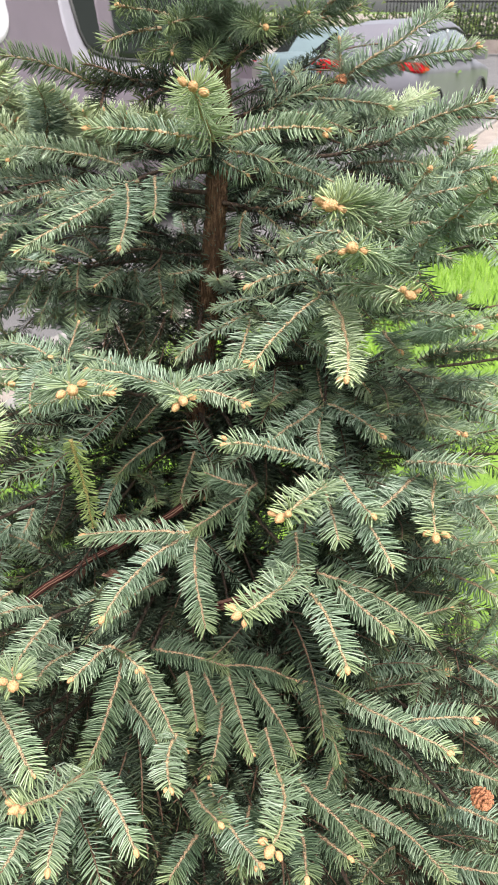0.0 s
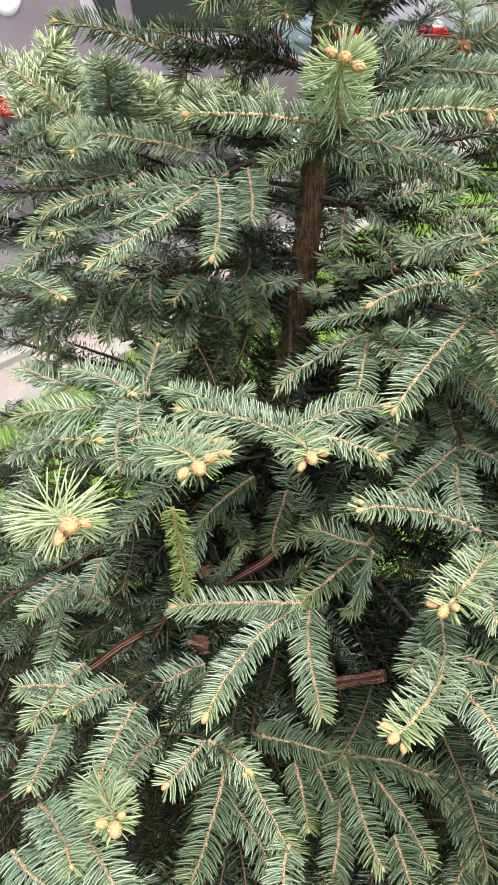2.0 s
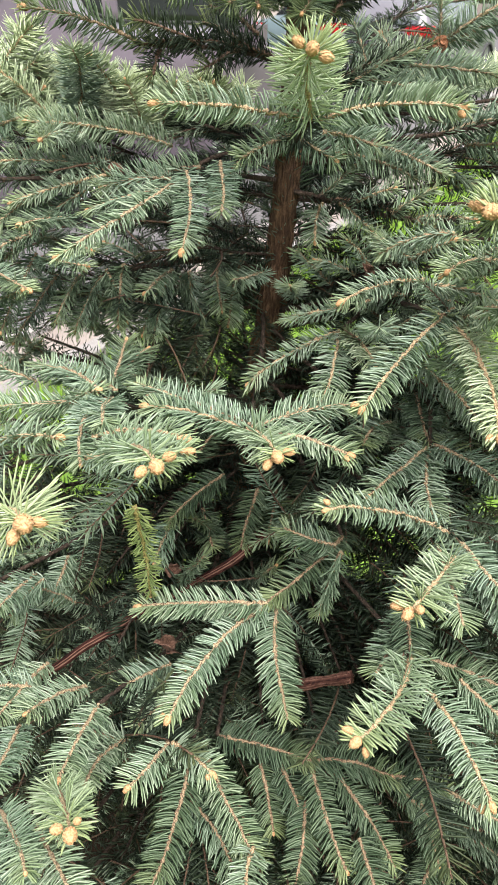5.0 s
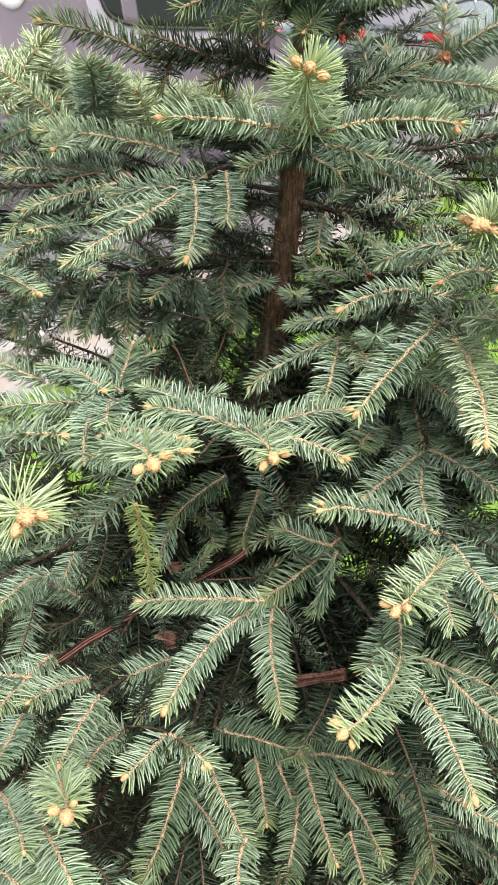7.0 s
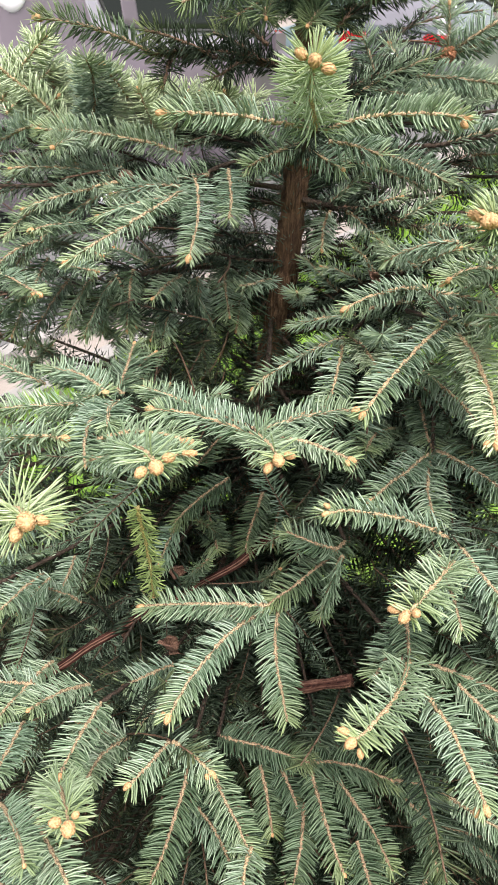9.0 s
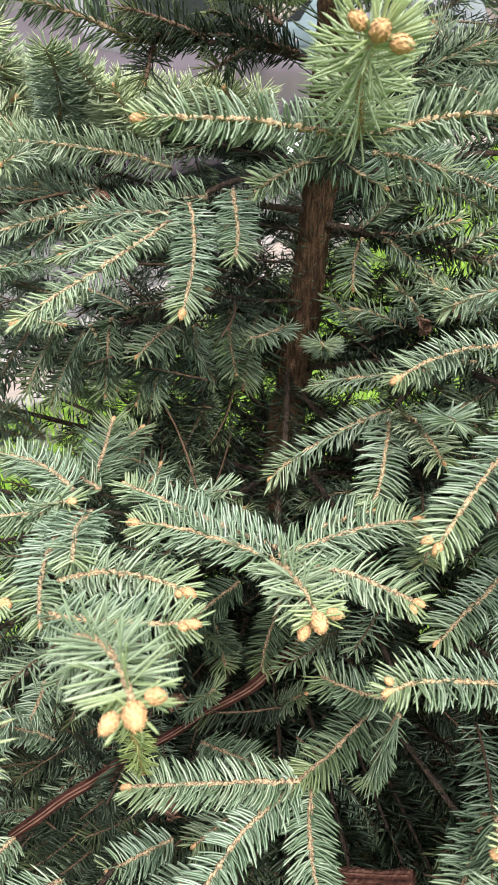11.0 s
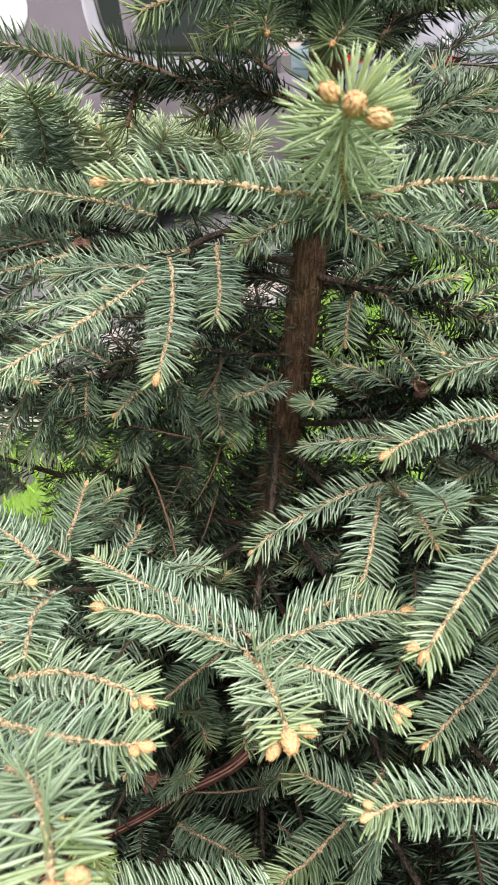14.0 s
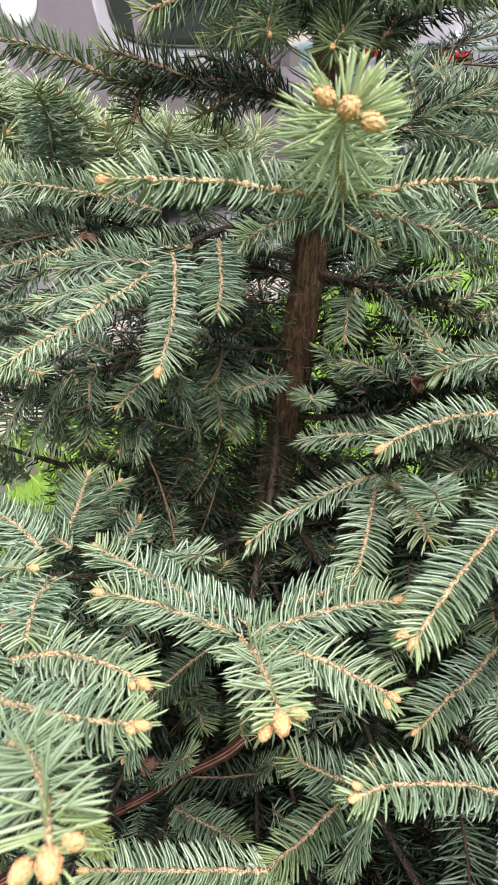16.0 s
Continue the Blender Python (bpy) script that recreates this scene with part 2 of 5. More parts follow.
def needle_cloud(pts, rng, per_metre=1500, length=0.02, width=0.00068, round_share=0.1, fine=2, flat=0.36, sweep=0.6, bare=False):
    """Needles along a stem: flattened, pointed, slightly curved spines in two combs that sweep towards the tip. Few stand straight up or down."""
    t, s, u = frames_along(pts)
    seg = np.linalg.norm(np.diff(pts, axis=0), axis=1)
    dist = np.concatenate([[0], np.cumsum(seg)])
    n = max(16, int(dist[-1] * per_metre))
    w = np.clip((np.arange(n) + rng.normal(0, 0.55, n)) / n, 0, 1) * dist[-1]
    pick = lambda q: np.stack([np.interp(w, dist, q[:, i]) for i in range(3)], 1)
    base, T, S, U = pick(pts), pick(t), pick(s), pick(u)
    left = np.arange(n) % 2 == 0
    tier = np.choose(rng.integers(0, 7, n), (-0.95, -0.62, -0.3, -0.08, 0.08, 0.25, 0.5))
    phi = np.where(left, np.pi, 0) + np.where(left, -1, 1) * (tier + rng.normal(0, 0.09, n))
    phi = np.where(rng.random(n) < round_share, rng.uniform(0, 2 * np.pi, n), phi)
    if bare:  # parted along the underside
        phi = np.where((np.sin(phi) < -0.3) & (np.arange(n) % 10 < 7), -phi, phi)
    f = w / dist[-1]
    end_part = np.clip((f - 0.82) / 0.18, 0, 1)
    lean = np.radians(rng.normal(77 if sweep > 0.3 else 88, 5.5, n) - (34 if sweep > 0.3 else 22) * end_part)
    out = np.cos(phi)[:, None] * S + np.sin(phi)[:, None] * U
    d0 = np.cos(lean)[:, None] * T + np.sin(lean)[:, None] * out
    lg = length * rng.uniform(0.84, 1.1, n) * (1 - 0.38 * end_part) * (0.75 + 0.25 * np.clip(f / 0.1, 0, 1))
    lg = lg * (1 - flat * np.abs(np.sin(phi)) ** 1.5)  # those that stand up or hang down are shorter
    bend = sweep * T + 0.1 * U + 0.1 * rng.standard_normal((n, 3))
    along = lambda q: base + lg[:, None] * (0.96 * q * d0 + 0.42 * q * q * bend)
    mid, late, end = along(0.45), along(0.85), along(1.0)
    axis = end - base
    axis /= np.linalg.norm(axis, axis=1)[:, None]
    a = T - axis * np.sum(T * axis, axis=1)[:, None] + 0.25 * rng.standard_normal((n, 3))
    a -= axis * np.sum(a * axis, axis=1)[:, None]
    a /= np.linalg.norm(a, axis=1)[:, None] + 1e-9
    b = np.cross(axis, a)
    wd = width * rng.uniform(0.85, 1.15, n)[:, None]
    v = []
    if fine == 0:  # a plain double-pointed spine, for the hidden low growth
        v = [base] + [0.55 * mid + 0.45 * end + 1.1 * wd * (math.cos(k) * a + 0.6 * math.sin(k) * b) for k in (0.5, 2.6, 4.7)] + [end]
        tri = [(0, 1, 2), (0, 2, 3), (0, 3, 1), (1, 4, 2), (2, 4, 3), (3, 4, 1)]
        return np.stack(v, 1).reshape(-1, 3), (np.array(tri)[None] + 5 * np.arange(n)[:, None, None]).reshape(-1, 3), np.repeat(np.clip((f - 0.62) / 0.38, 0, 1) ** 1.5, 5)
    if fine == 1:  # a slimmer three-sided spine, for the shaded inner growth
        for centre, r in ((base, 0.7), (0.5 * mid + 0.5 * end, 1.0)):
            v += [centre + wd * r * (math.cos(k) * a + 0.6 * math.sin(k) * b) for k in (0.5, 2.6, 4.7)]
        v.append(end)
        tri = [(0, 1, 4), (0, 4, 3), (1, 2, 5), (1, 5, 4), (2, 0, 3), (2, 3, 5), (3, 4, 6), (4, 5, 6), (5, 3, 6)]
        return np.stack(v, 1).reshape(-1, 3), (np.array(tri)[None] + 7 * np.arange(n)[:, None, None]).reshape(-1, 3), np.repeat(np.clip((f - 0.62) / 0.38, 0, 1) ** 1.5, 7)
    rings = ((base, 0.6), (mid, 1.0), (late, 0.84))
    for centre, r in rings:
        v += [centre + wd * r * a, centre + 0.55 * wd * r * b, centre - wd * r * a, centre - 0.55 * wd * r * b]
    v.append(end)
    v = np.stack(v, 1)
    tri, last = [], 4 * len(rings) - 4
    for r in range(0, last, 4):
        tri += [(r + k, r + (k + 1) % 4, r + 4 + (k + 1) % 4) for k in range(4)] + [(r + k, r + 4 + (k + 1) % 4, r + 4 + k) for k in range(4)]
    tri += [(last + k, last + (k + 1) % 4, last + 4) for k in range(4)]
    young = np.repeat(np.clip((f - 0.62) / 0.38, 0, 1) ** 1.5, last + 5)
    return v.reshape(-1, 3), (np.array(tri)[None] + (last + 5) * np.arange(n)[:, None, None]).reshape(-1, 3), young



# ---- the setting ----
def mottled(name, a, b, c, scale, rough=0.9, height=0.004, fine=None, spec=0.3):
    m = material(name, b, rough, spec=spec)
    n1, n2 = noise_tex(m, scale, 5), noise_tex(m, fine or scale * 14, 4)
    c1 = ramp(m, n1, (0.3, a), (0.7, c)).outputs["Color"]
    c2 = ramp(m, n2, (0.3, a), (0.55, b), (0.75, c)).outputs["Color"]
    link(m, mix(m, "MIX", 0.5, c1, c2), bsdf(m).inputs["Base Color"])
    bump(m, n2, 0.7, height)
    return m


LAWN = mottled("lawn_soil_and_grass", (0.05, 0.10, 0.013), (0.10, 0.18, 0.022), (0.16, 0.25, 0.04), 0.8, fine=60)
GRASS = needle_material("bright_spring_grass", (0.0, (0.09, 0.18, 0.012)), (0.5, (0.15, 0.28, 0.025)), (1.0, (0.25, 0.38, 0.055)), banded=False)
ASPHALT = mottled("worn_asphalt", (0.06, 0.057, 0.06), (0.09, 0.087, 0.088), (0.125, 0.12, 0.12), 1.5, fine=120)
PAVING = mottled("beige_paving", (0.15, 0.128, 0.112), (0.2, 0.17, 0.15), (0.25, 0.22, 0.195), 3.0, fine=90)
KERB = mottled("grey_kerb_stone", (0.14, 0.13, 0.125), (0.2, 0.19, 0.18), (0.27, 0.255, 0.24), 4.0, fine=110)
IRON = material("black_iron", (0.015, 0.015, 0.016), 0.5, 0.6)
HEDGE = needle_material("shrub_leaves", (0.0, (0.02, 0.04, 0.012)), (0.5, (0.05, 0.08, 0.02)), (1.0, (0.12, 0.15, 0.035)), banded=False)
# near black and without shine, standing in for shade under the crown
SOIL = mottled("shade_darkened_soil", (0.006, 0.004, 0.003), (0.014, 0.009, 0.006), (0.032, 0.021, 0.014), 14, fine=260, spec=0.0)
STONE = mottled("pinkish_plinth_stone", (0.12, 0.10, 0.09), (0.18, 0.15, 0.135), (0.26, 0.22, 0.2), 2.0)

# the street runs along ALONG; AWAY points from the lawn across the path to the road
EDGE, ALONG, AWAY = np.array((-1.1, 3.35, 0)), np.array((0.559, 0.829, 0)), np.array((-0.829, 0.559, 0))


def bend(s):
    """The street turns a little away from the lawn further on."""
    return 0.165 * np.maximum(0.0, np.asarray(s) - 5.0)


def street(s, o, z=0.0):
    return EDGE + ALONG * s + AWAY * (o + bend(s)) + np.array((0, 0, z))


def strip(name, s0, s1, o0, o1, z, depth, mat, label, category):
    v = [street(s, o, h) for s in (s0, 4.0, 5.0, 6.0, s1) for o, h in ((o0, z), (o1, z), (o1, z - depth), (o0, z - depth))]
    f = [(4 * i + j, 4 * i + 4 + j, 4 * i + 4 + (j + 1) % 4, 4 * i + (j + 1) % 4) for i in range(4) for j in range(4)] + [(0, 1, 2, 3), (19, 18, 17, 16)]
    return tagged(new(name, mesh_of(name, v, f, mat, False)), label, category, kind="structure")


def build_ground():
    n = 121
    xs = np.sign(np.linspace(-1, 1, n)) * np.abs(np.linspace(-1, 1, n)) ** 4 * 900
    v = []
    for y in xs:
        for x in xs:
            o = (np.array((x, y, 0)) - EDGE) @ AWAY
            o -= bend((np.array((x, y, 0)) - EDGE) @ ALONG)
            h = 0.02 * noise.noise(Vector((x, y, 0)) * 0.7) if abs(x) + abs(y) < 40 else 0
            v.append((x, y, (h if o < -0.1 else -0.25) - 0.01))
    f = [(j * n + i, j * n + i + 1, (j + 1) * n + i + 1, (j + 1) * n + i) for j in range(n - 1) for i in range(n - 1)]
    tagged(new("ground", mesh_of("ground", v, f, LAWN)), "bright green spring lawn round the tree", "lawn", kind="structure")


build_ground()


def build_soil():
    """A low, uneven round of soil added under the crown, near black to imitate its shade."""
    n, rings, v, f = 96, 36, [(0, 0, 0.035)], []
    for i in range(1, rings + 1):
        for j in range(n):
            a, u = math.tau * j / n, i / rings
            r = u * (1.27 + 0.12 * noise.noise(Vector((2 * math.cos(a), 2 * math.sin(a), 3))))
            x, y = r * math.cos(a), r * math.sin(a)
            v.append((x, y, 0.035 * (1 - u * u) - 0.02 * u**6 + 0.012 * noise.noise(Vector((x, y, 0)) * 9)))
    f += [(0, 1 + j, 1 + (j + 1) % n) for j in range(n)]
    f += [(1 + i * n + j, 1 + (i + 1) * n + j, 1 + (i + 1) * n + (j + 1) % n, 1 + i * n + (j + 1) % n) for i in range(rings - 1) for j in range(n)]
    soil = tagged(new("soil", mesh_of("soil", v, f, SOIL)), "soil round added under the spruce, near black in place of shade", "soil", kind="structure")
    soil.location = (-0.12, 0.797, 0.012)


build_soil()
strip("kerb", -30, 60, -0.06, 0.06, 0.03, 0.3, KERB, "pale concrete edging kerb between lawn and path", "kerb")
pavement = strip("pavement", -30, 60, 0.06, 0.42, -0.02, 0.25, PAVING, "beige paved footpath beside the lawn", "pavement")
strip("road_kerb", -30, 60, 0.42, 0.52, 0.015, 0.3, KERB, "grey stone kerb between path and road", "kerb")
strip("road", -40, 400, 0.52, 9.0, -0.1, 0.2, ASPHALT, "grey worn asphalt road with parked cars", "road")
strip("far_pavement", -300, 420, 9.0, 320.0, 0.0, 0.3, PAVING, "pale pinkish paved forecourt across the road", "pavement")


def build_grass():
    n = 62000
    s, o = rng.uniform(-5.5, 9, n), -0.08 - rng.uniform(0, 1, n) ** 1.3 * 6.5
    p = EDGE + s[:, None] * ALONG + (o + bend(s))[:, None] * AWAY
    p = p[rng.random(n) < np.clip((p[:, 1] + 2.5) / 3.5, 0, 1) * np.clip((5.5 - np.abs(p[:, 0])) / 2, 0, 1) ** 0.5]
    p = p[np.hypot(p[:, 0] + 0.12, p[:, 1] - 0.797) > 1.2]
    n = len(p)
    a, lean = rng.uniform(0, 2 * np.pi, n), rng.normal(0, 0.35, (n, 2))
    h = rng.uniform(0.03, 0.075, n)
    side = np.stack([np.cos(a), np.sin(a), np.zeros(n)], 1) * 0.0028
    up = np.stack([lean[:, 0] * h, lean[:, 1] * h, h], 1)
    droop = np.stack([lean[:, 0] * h * 1.8, lean[:, 1] * h * 1.8, h * 1.5], 1)
    z0 = np.array((0, 0, -0.03))
    v = np.stack([p + z0 - side, p + z0 + side, p + up + side * 0.7, p + up - side * 0.7, p + droop], 1).reshape(-1, 3)
    t = np.array([(0, 1, 2), (0, 2, 3), (3, 2, 4)])
    f = (t[None] + 5 * np.arange(n)[:, None, None]).reshape(-1, 3)
    tagged(new("grass", tri_mesh("grass", v, f, GRASS)), "fresh bright green grass blades on the lawn", "grass", kind="stuff")


rng = np.random.default_rng(3)
build_grass()


def box_bm(*boxes):
    bm = bmesh.new()
    for x0, x1, y0, y1, z0, z1 in boxes:
        r = bmesh.ops.create_cube(bm, size=1)
        bmesh.ops.transform(bm, verts=r["verts"], matrix=Matrix.LocRotScale(((x0 + x1) / 2, (y0 + y1) / 2, (z0 + z1) / 2), None, (x1 - x0, y1 - y0, z1 - z0)))
    return bm


def build_fence():
    fence = tagged(new("iron_fence"), "black iron railing fence on a low dark pinkish stone plinth", "fence")
    fence.location = (6.0, 38.0, 0)
    part("plinth", box_bm((0, 12, 0, 0.4, 0, 0.55)), STONE, fence, "low dark pinkish stone plinth")
    for z in (0.7, 2.0):
        part("rail", box_bm((0, 12, 0.17, 0.23, z, z + 0.06)), IRON, fence)
    bar = bpy.data.meshes.new("bar")
    bm = box_bm((-0.016, 0.016, 0.18, 0.212, 0.55, 2.2))
    bm.to_mesh(bar)
    bm.free()
    bar.materials.append(IRON)
    for i in range(80):
        child("bar", bar, fence, m=pose(0.075 + 0.15 * i, 0, 0))


def build_shrubs():
    for x, y, w, h in ((7, 42, 3.2, 1.3), (11, 43, 3.6, 1.5), (15, 42, 3.2, 1.2), (19, 44, 4, 1.6), (2, 44, 4, 1.6), (-3, 45, 4.5, 1.7), (-9, 46, 5, 1.8), (-15, 46, 5, 1.8), (-21, 47, 5, 2), (24, 46, 5, 2)):
        n = 2600
        p = rng.standard_normal((n, 3)) * (w / 2.6, 0.7, h / 3.2) + (x, y, h * 0.55)
        p[:, 2] = np.abs(p[:, 2])
        d = rng.standard_normal((2, n, 3)) * 0.11
        v = np.stack([p, p + d[0], p + d[1]], 1).reshape(-1, 3)
        ob = new("shrub", tri_mesh("shrub", v, np.arange(3 * n).reshape(-1, 3), HEDGE))
        tagged(ob, "loose yellow-green shrub behind the iron fence", "shrub", "shrubs behind the fence")


build_fence()
build_shrubs()

# ---- parked cars ----
def paint(name, base):
    m = material(name, base, 0.5, 0.1)
    n = noise_tex(m, 3, 4)
    link(m, ramp(m, n, (0.3, tuple(c * 0.88 for c in base)), (0.7, tuple(min(1, c * 1.06) for c in base))).outputs["Color"], bsdf(m).inputs["Base Color"])
    bsdf(m).inputs["Coat Weight"].default_value = 0.35
    bsdf(m).inputs["Coat Roughness"].default_value = 0.06
    return m


SILVER = paint("silver_car_paint", (0.115, 0.11, 0.13))
MAUVE = paint("mauve_grey_car_paint", (0.108, 0.086, 0.106))
GLASS = material("dark_car_glass", (0.012, 0.014, 0.012), 0.08, 0.0, 0.22)
# pale half-metallic base puts the mirrored sky into the glass colour
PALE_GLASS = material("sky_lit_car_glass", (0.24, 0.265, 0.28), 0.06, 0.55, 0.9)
BAND = paint("silver_lilac_window_surround", (0.24, 0.225, 0.265))
RUBBER = material("black_rubber", (0.02, 0.02, 0.02), 0.75)
CHROME = material("bright_metal_trim", (0.68, 0.68, 0.7), 0.22, 1.0)
RED = material("red_lamp_lens", (0.36, 0.008, 0.012), 0.15)
PLATE = material("pale_plate", (0.7, 0.7, 0.68), 0.4)
LENS = material("clear_lamp_lens", (0.42, 0.4, 0.44), 0.2)
BARS = material("dark_bars", (0.05, 0.05, 0.05), 0.5)


class Shell:
    """A car's skin: half sections, given at a few stations along its length, carried smoothly from tail to nose."""

    def __init__(self, stations):
        # each station: x, half width, sill, belt, roof, half roof width
        self.x = [s[0] for s in stations]
        self.rows = np.array([s[1:] for s in stations])

    def at(self, x, s, out=0.0):
        w, sill, belt, roof, rw = (float(np.interp(x, self.x, self.rows[:, i])) for i in range(5))
        pts = np.array([(0, sill), (w * 0.8, sill), (w * 0.97, sill + 0.08), (w, sill + 0.32), (w * 0.985, belt - 0.06), (w * 0.95, belt), (rw, roof - 0.07), (rw * 0.86, roof - 0.01), (0, roof + 0.02)])
        k = np.array((0, 0.1, 0.15, 0.3, 0.45, 0.5, 0.8, 0.87, 1.0))
        soft = [np.mean([np.interp(np.clip(s + d, 0, 1), k, pts[:, i]) for d in (-0.02, 0, 0.02)]) for i in (0, 1)]
        return np.array((x, soft[0] + (out if s < 0.84 else 0), soft[1] + (out if s >= 0.5 else 0)))

    def skin(self):
        xs = np.unique(np.concatenate([np.linspace(self.x[0], self.x[-1], 70), self.x]))
        ss = np.linspace(0, 1, 41)
        half = [[self.at(x, s) for s in ss] for x in xs]
        v, f, n = [], [], 2 * len(ss) - 2
        for row in half:
            v += [tuple(p) for p in row] + [(p[0], -p[1], p[2]) for p in row[-2:0:-1]]
        for i in range(len(xs) - 1):
            for j in range(n):
                k = (j + 1) % n
                f.append((i * n + j, (i + 1) * n + j, (i + 1) * n + k, i * n + k))
        f += [tuple(range(n)), tuple((len(xs) - 1) * n + j for j in range(n - 1, -1, -1))]
        return v, f

    def patch(self, x0, x1, low, high, sign=1, out=0.006, n=16):
        v, f = [], []
        for d in (out, -0.02):
            for i in range(n + 1):
                x = x0 + (x1 - x0) * i / n
                a, b = low(x), high(x)
                for j in range(9):
                    p = self.at(x, a + (b - a) * j / 8, d)
                    v.append((p[0], sign * p[1], p[2]))
        for i in range(n):
            for j in range(8):
                q = (i * 9 + j, (i + 1) * 9 + j, (i + 1) * 9 + j + 1, i * 9 + j + 1)
                f.append(q if sign < 0 else q[::-1])
        m = (n + 1) * 9
        rim = [i * 9 for i in range(n + 1)] + [n * 9 + j for j in range(1, 9)] + [i * 9 + 8 for i in range(n - 1, -1, -1)] + [j for j in range(7, 0, -1)]
        for a, b in zip(rim, rim[1:] + rim[:1]):
            f.append((a, a + m, b + m, b) if sign < 0 else (a, b, b + m, a + m))
        return v, f


def ring_tube(points, r, sides=8):
    return tube(np.array(points), [r] * len(points), sides)


def wheel(car, x, y, r):
    a = np.linspace(0, 2 * np.pi, 33)
    w = child("wheel", tri_mesh("tyre", *ring_tube([(r * 0.8 * math.cos(t), 0, r * 0.8 * math.sin(t)) for t in a], r * 0.22, 10), RUBBER), car, "black tyre on a grey rim", m=pose(x, y, r))
    bm = bmesh.new()
    bmesh.ops.create_cone(bm, cap_ends=True, segments=28, radius1=r * 0.66, radius2=r * 0.6, depth=0.14)
    bmesh.ops.rotate(bm, verts=bm.verts, matrix=Matrix.Rotation(radians(90), 3, "X"))
    part("rim", bm, CHROME, w)
    sign = 1 if y > 0 else -1
    for k in range(5):
        bm = box_bm((-0.03, 0.03, -0.02, 0.02, 0.05, r * 0.62))
        bmesh.ops.transform(bm, verts=bm.verts, matrix=pose(0, sign * 0.085, 0, 0, 72 * k, 0))
        part("spoke", bm, CHROME, w)


def car(name, label, stations, mat, place, heading, windows, wheels, r, width, rear_lamp, back_glass, hatch_z, glass=GLASS, band=None):
    c = tagged(new(name), label, "car", "cars parked along the road")
    c.matrix_world = pose(place[0], place[1], place[2], 0, 0, heading)
    shell = Shell(stations)
    child("body", mesh_of("body", *shell.skin(), mat), c)
    for x0, x1, low, high in windows:
        for sign in (-1, 1):
            w = child("side_window", mesh_of("side_window", *shell.patch(x0, x1, low, high, sign, n=60 if band else 16), glass), c, "dark side window")
            if band:
                child("window_surround", mesh_of("window_surround", *shell.patch(x0 - 0.11, x1 + 0.03, lambda x: low(x + 0.11) - 0.06, high, sign, 0.003, 60), band), w, "broad silver-lilac window surround")
                child("window_pillar", mesh_of("window_pillar", *shell.patch(x0 + 0.24, x0 + 0.4, low, high, sign, 0.009, 8), mat), w, "mauve-grey window pillar")
            for edge in (low, high):
                pts = []
                for i in range(61):
                    x = x0 + (x1 - x0) * i / 60
                    p = shell.at(x, edge(x), 0.01)
                    pts.append((p[0], sign * p[1], p[2]))
                child("window_trim", tri_mesh("window_trim", *ring_tube(pts, 0.014, 6), RUBBER), w, "dark rubber seal")
    for x, side in wheels:
        wheel(c, x, side * (width - 0.09), r)
        a = np.linspace(-0.25, math.pi + 0.25, 25)
        pts = [(x + (r + 0.05) * math.cos(t), side * (width - 0.004), r + (r + 0.05) * math.sin(t)) for t in a]
        child("wheel_arch", tri_mesh("wheel_arch", *ring_tube(pts, 0.026, 8), RUBBER), c)
    z0, z1, y0 = rear_lamp
    for sign in (-1, 1):
        bm = box_bm((-0.035, 0.26, min(sign * y0, sign * (width - 0.004)), max(sign * y0, sign * (width - 0.004)), z0, z1))
        bmesh.ops.bevel(bm, geom=list(bm.edges), offset=0.03, segments=3, affect="EDGES")
        part("tail_lamp", bm, RED, c, "red tail lamp")
    if band:
        for sign in (-1, 1):
            lens = lambda x: 0.73 + 0.07 * math.sqrt(max(0.0, 1 - ((x - 0.23) / 0.135) ** 2))
            low_lens = lambda x: 0.73 - 0.08 * math.sqrt(max(0.0, 1 - ((x - 0.23) / 0.135) ** 2))
            child("clear_lamp", mesh_of("clear_lamp", *shell.patch(0.1, 0.36, low_lens, lens, sign, 0.012), LENS), c, "pale clear lamp lens")
    x0, x1, zl, zh, yw = back_glass
    bm = bmesh.new()
    vs = [bm.verts.new(p) for p in ((x0, -yw, zl), (x0, yw, zl), (x1, yw * 0.86, zh), (x1, -yw * 0.86, zh))]
    bm.faces.new(vs)
    bmesh.ops.solidify(bm, geom=list(bm.faces), thickness=0.02)
    part("rear_window", bm, glass, c, "rear window")
    part("bumper", box_bm((-0.09, 0.1, -width * 0.93, width * 0.93, 0.3, 0.52)), mat, c)
    part("tailgate_trim", box_bm((-0.06, 0.03, -0.42, 0.42, hatch_z, hatch_z + 0.05)), CHROME, c, "bright trim strip")
    p = part("number_plate", box_bm((-0.05, 0.0, -0.26, 0.26, hatch_z - 0.17, hatch_z - 0.05)), PLATE, c, "pale plate with dark bars")
    for k in range(5):
        part("bar", box_bm((-0.054, -0.04, -0.2 + 0.085 * k, -0.15 + 0.085 * k, hatch_z - 0.145, hatch_z - 0.075)), BARS, p)
    for sign in (-1, 1):
        part("mirror", box_bm((windows[-1][1] - 0.12, windows[-1][1] + 0.04, min(sign * width, sign * (width + 0.2)), max(sign * width, sign * (width + 0.2)), stations[3][3], stations[3][3] + 0.14)), mat, c)
        part("door_handle", box_bm((windows[-1][0] + 0.1, windows[-1][0] + 0.28, min(sign * width * 0.97, sign * (width + 0.03)), max(sign * width * 0.97, sign * (width + 0.03)), stations[3][3] - 0.17, stations[3][3] - 0.13)), CHROME, c)
    bm = bmesh.new()
    bmesh.ops.create_uvsphere(bm, u_segments=16, v_segments=8, radius=0.06)
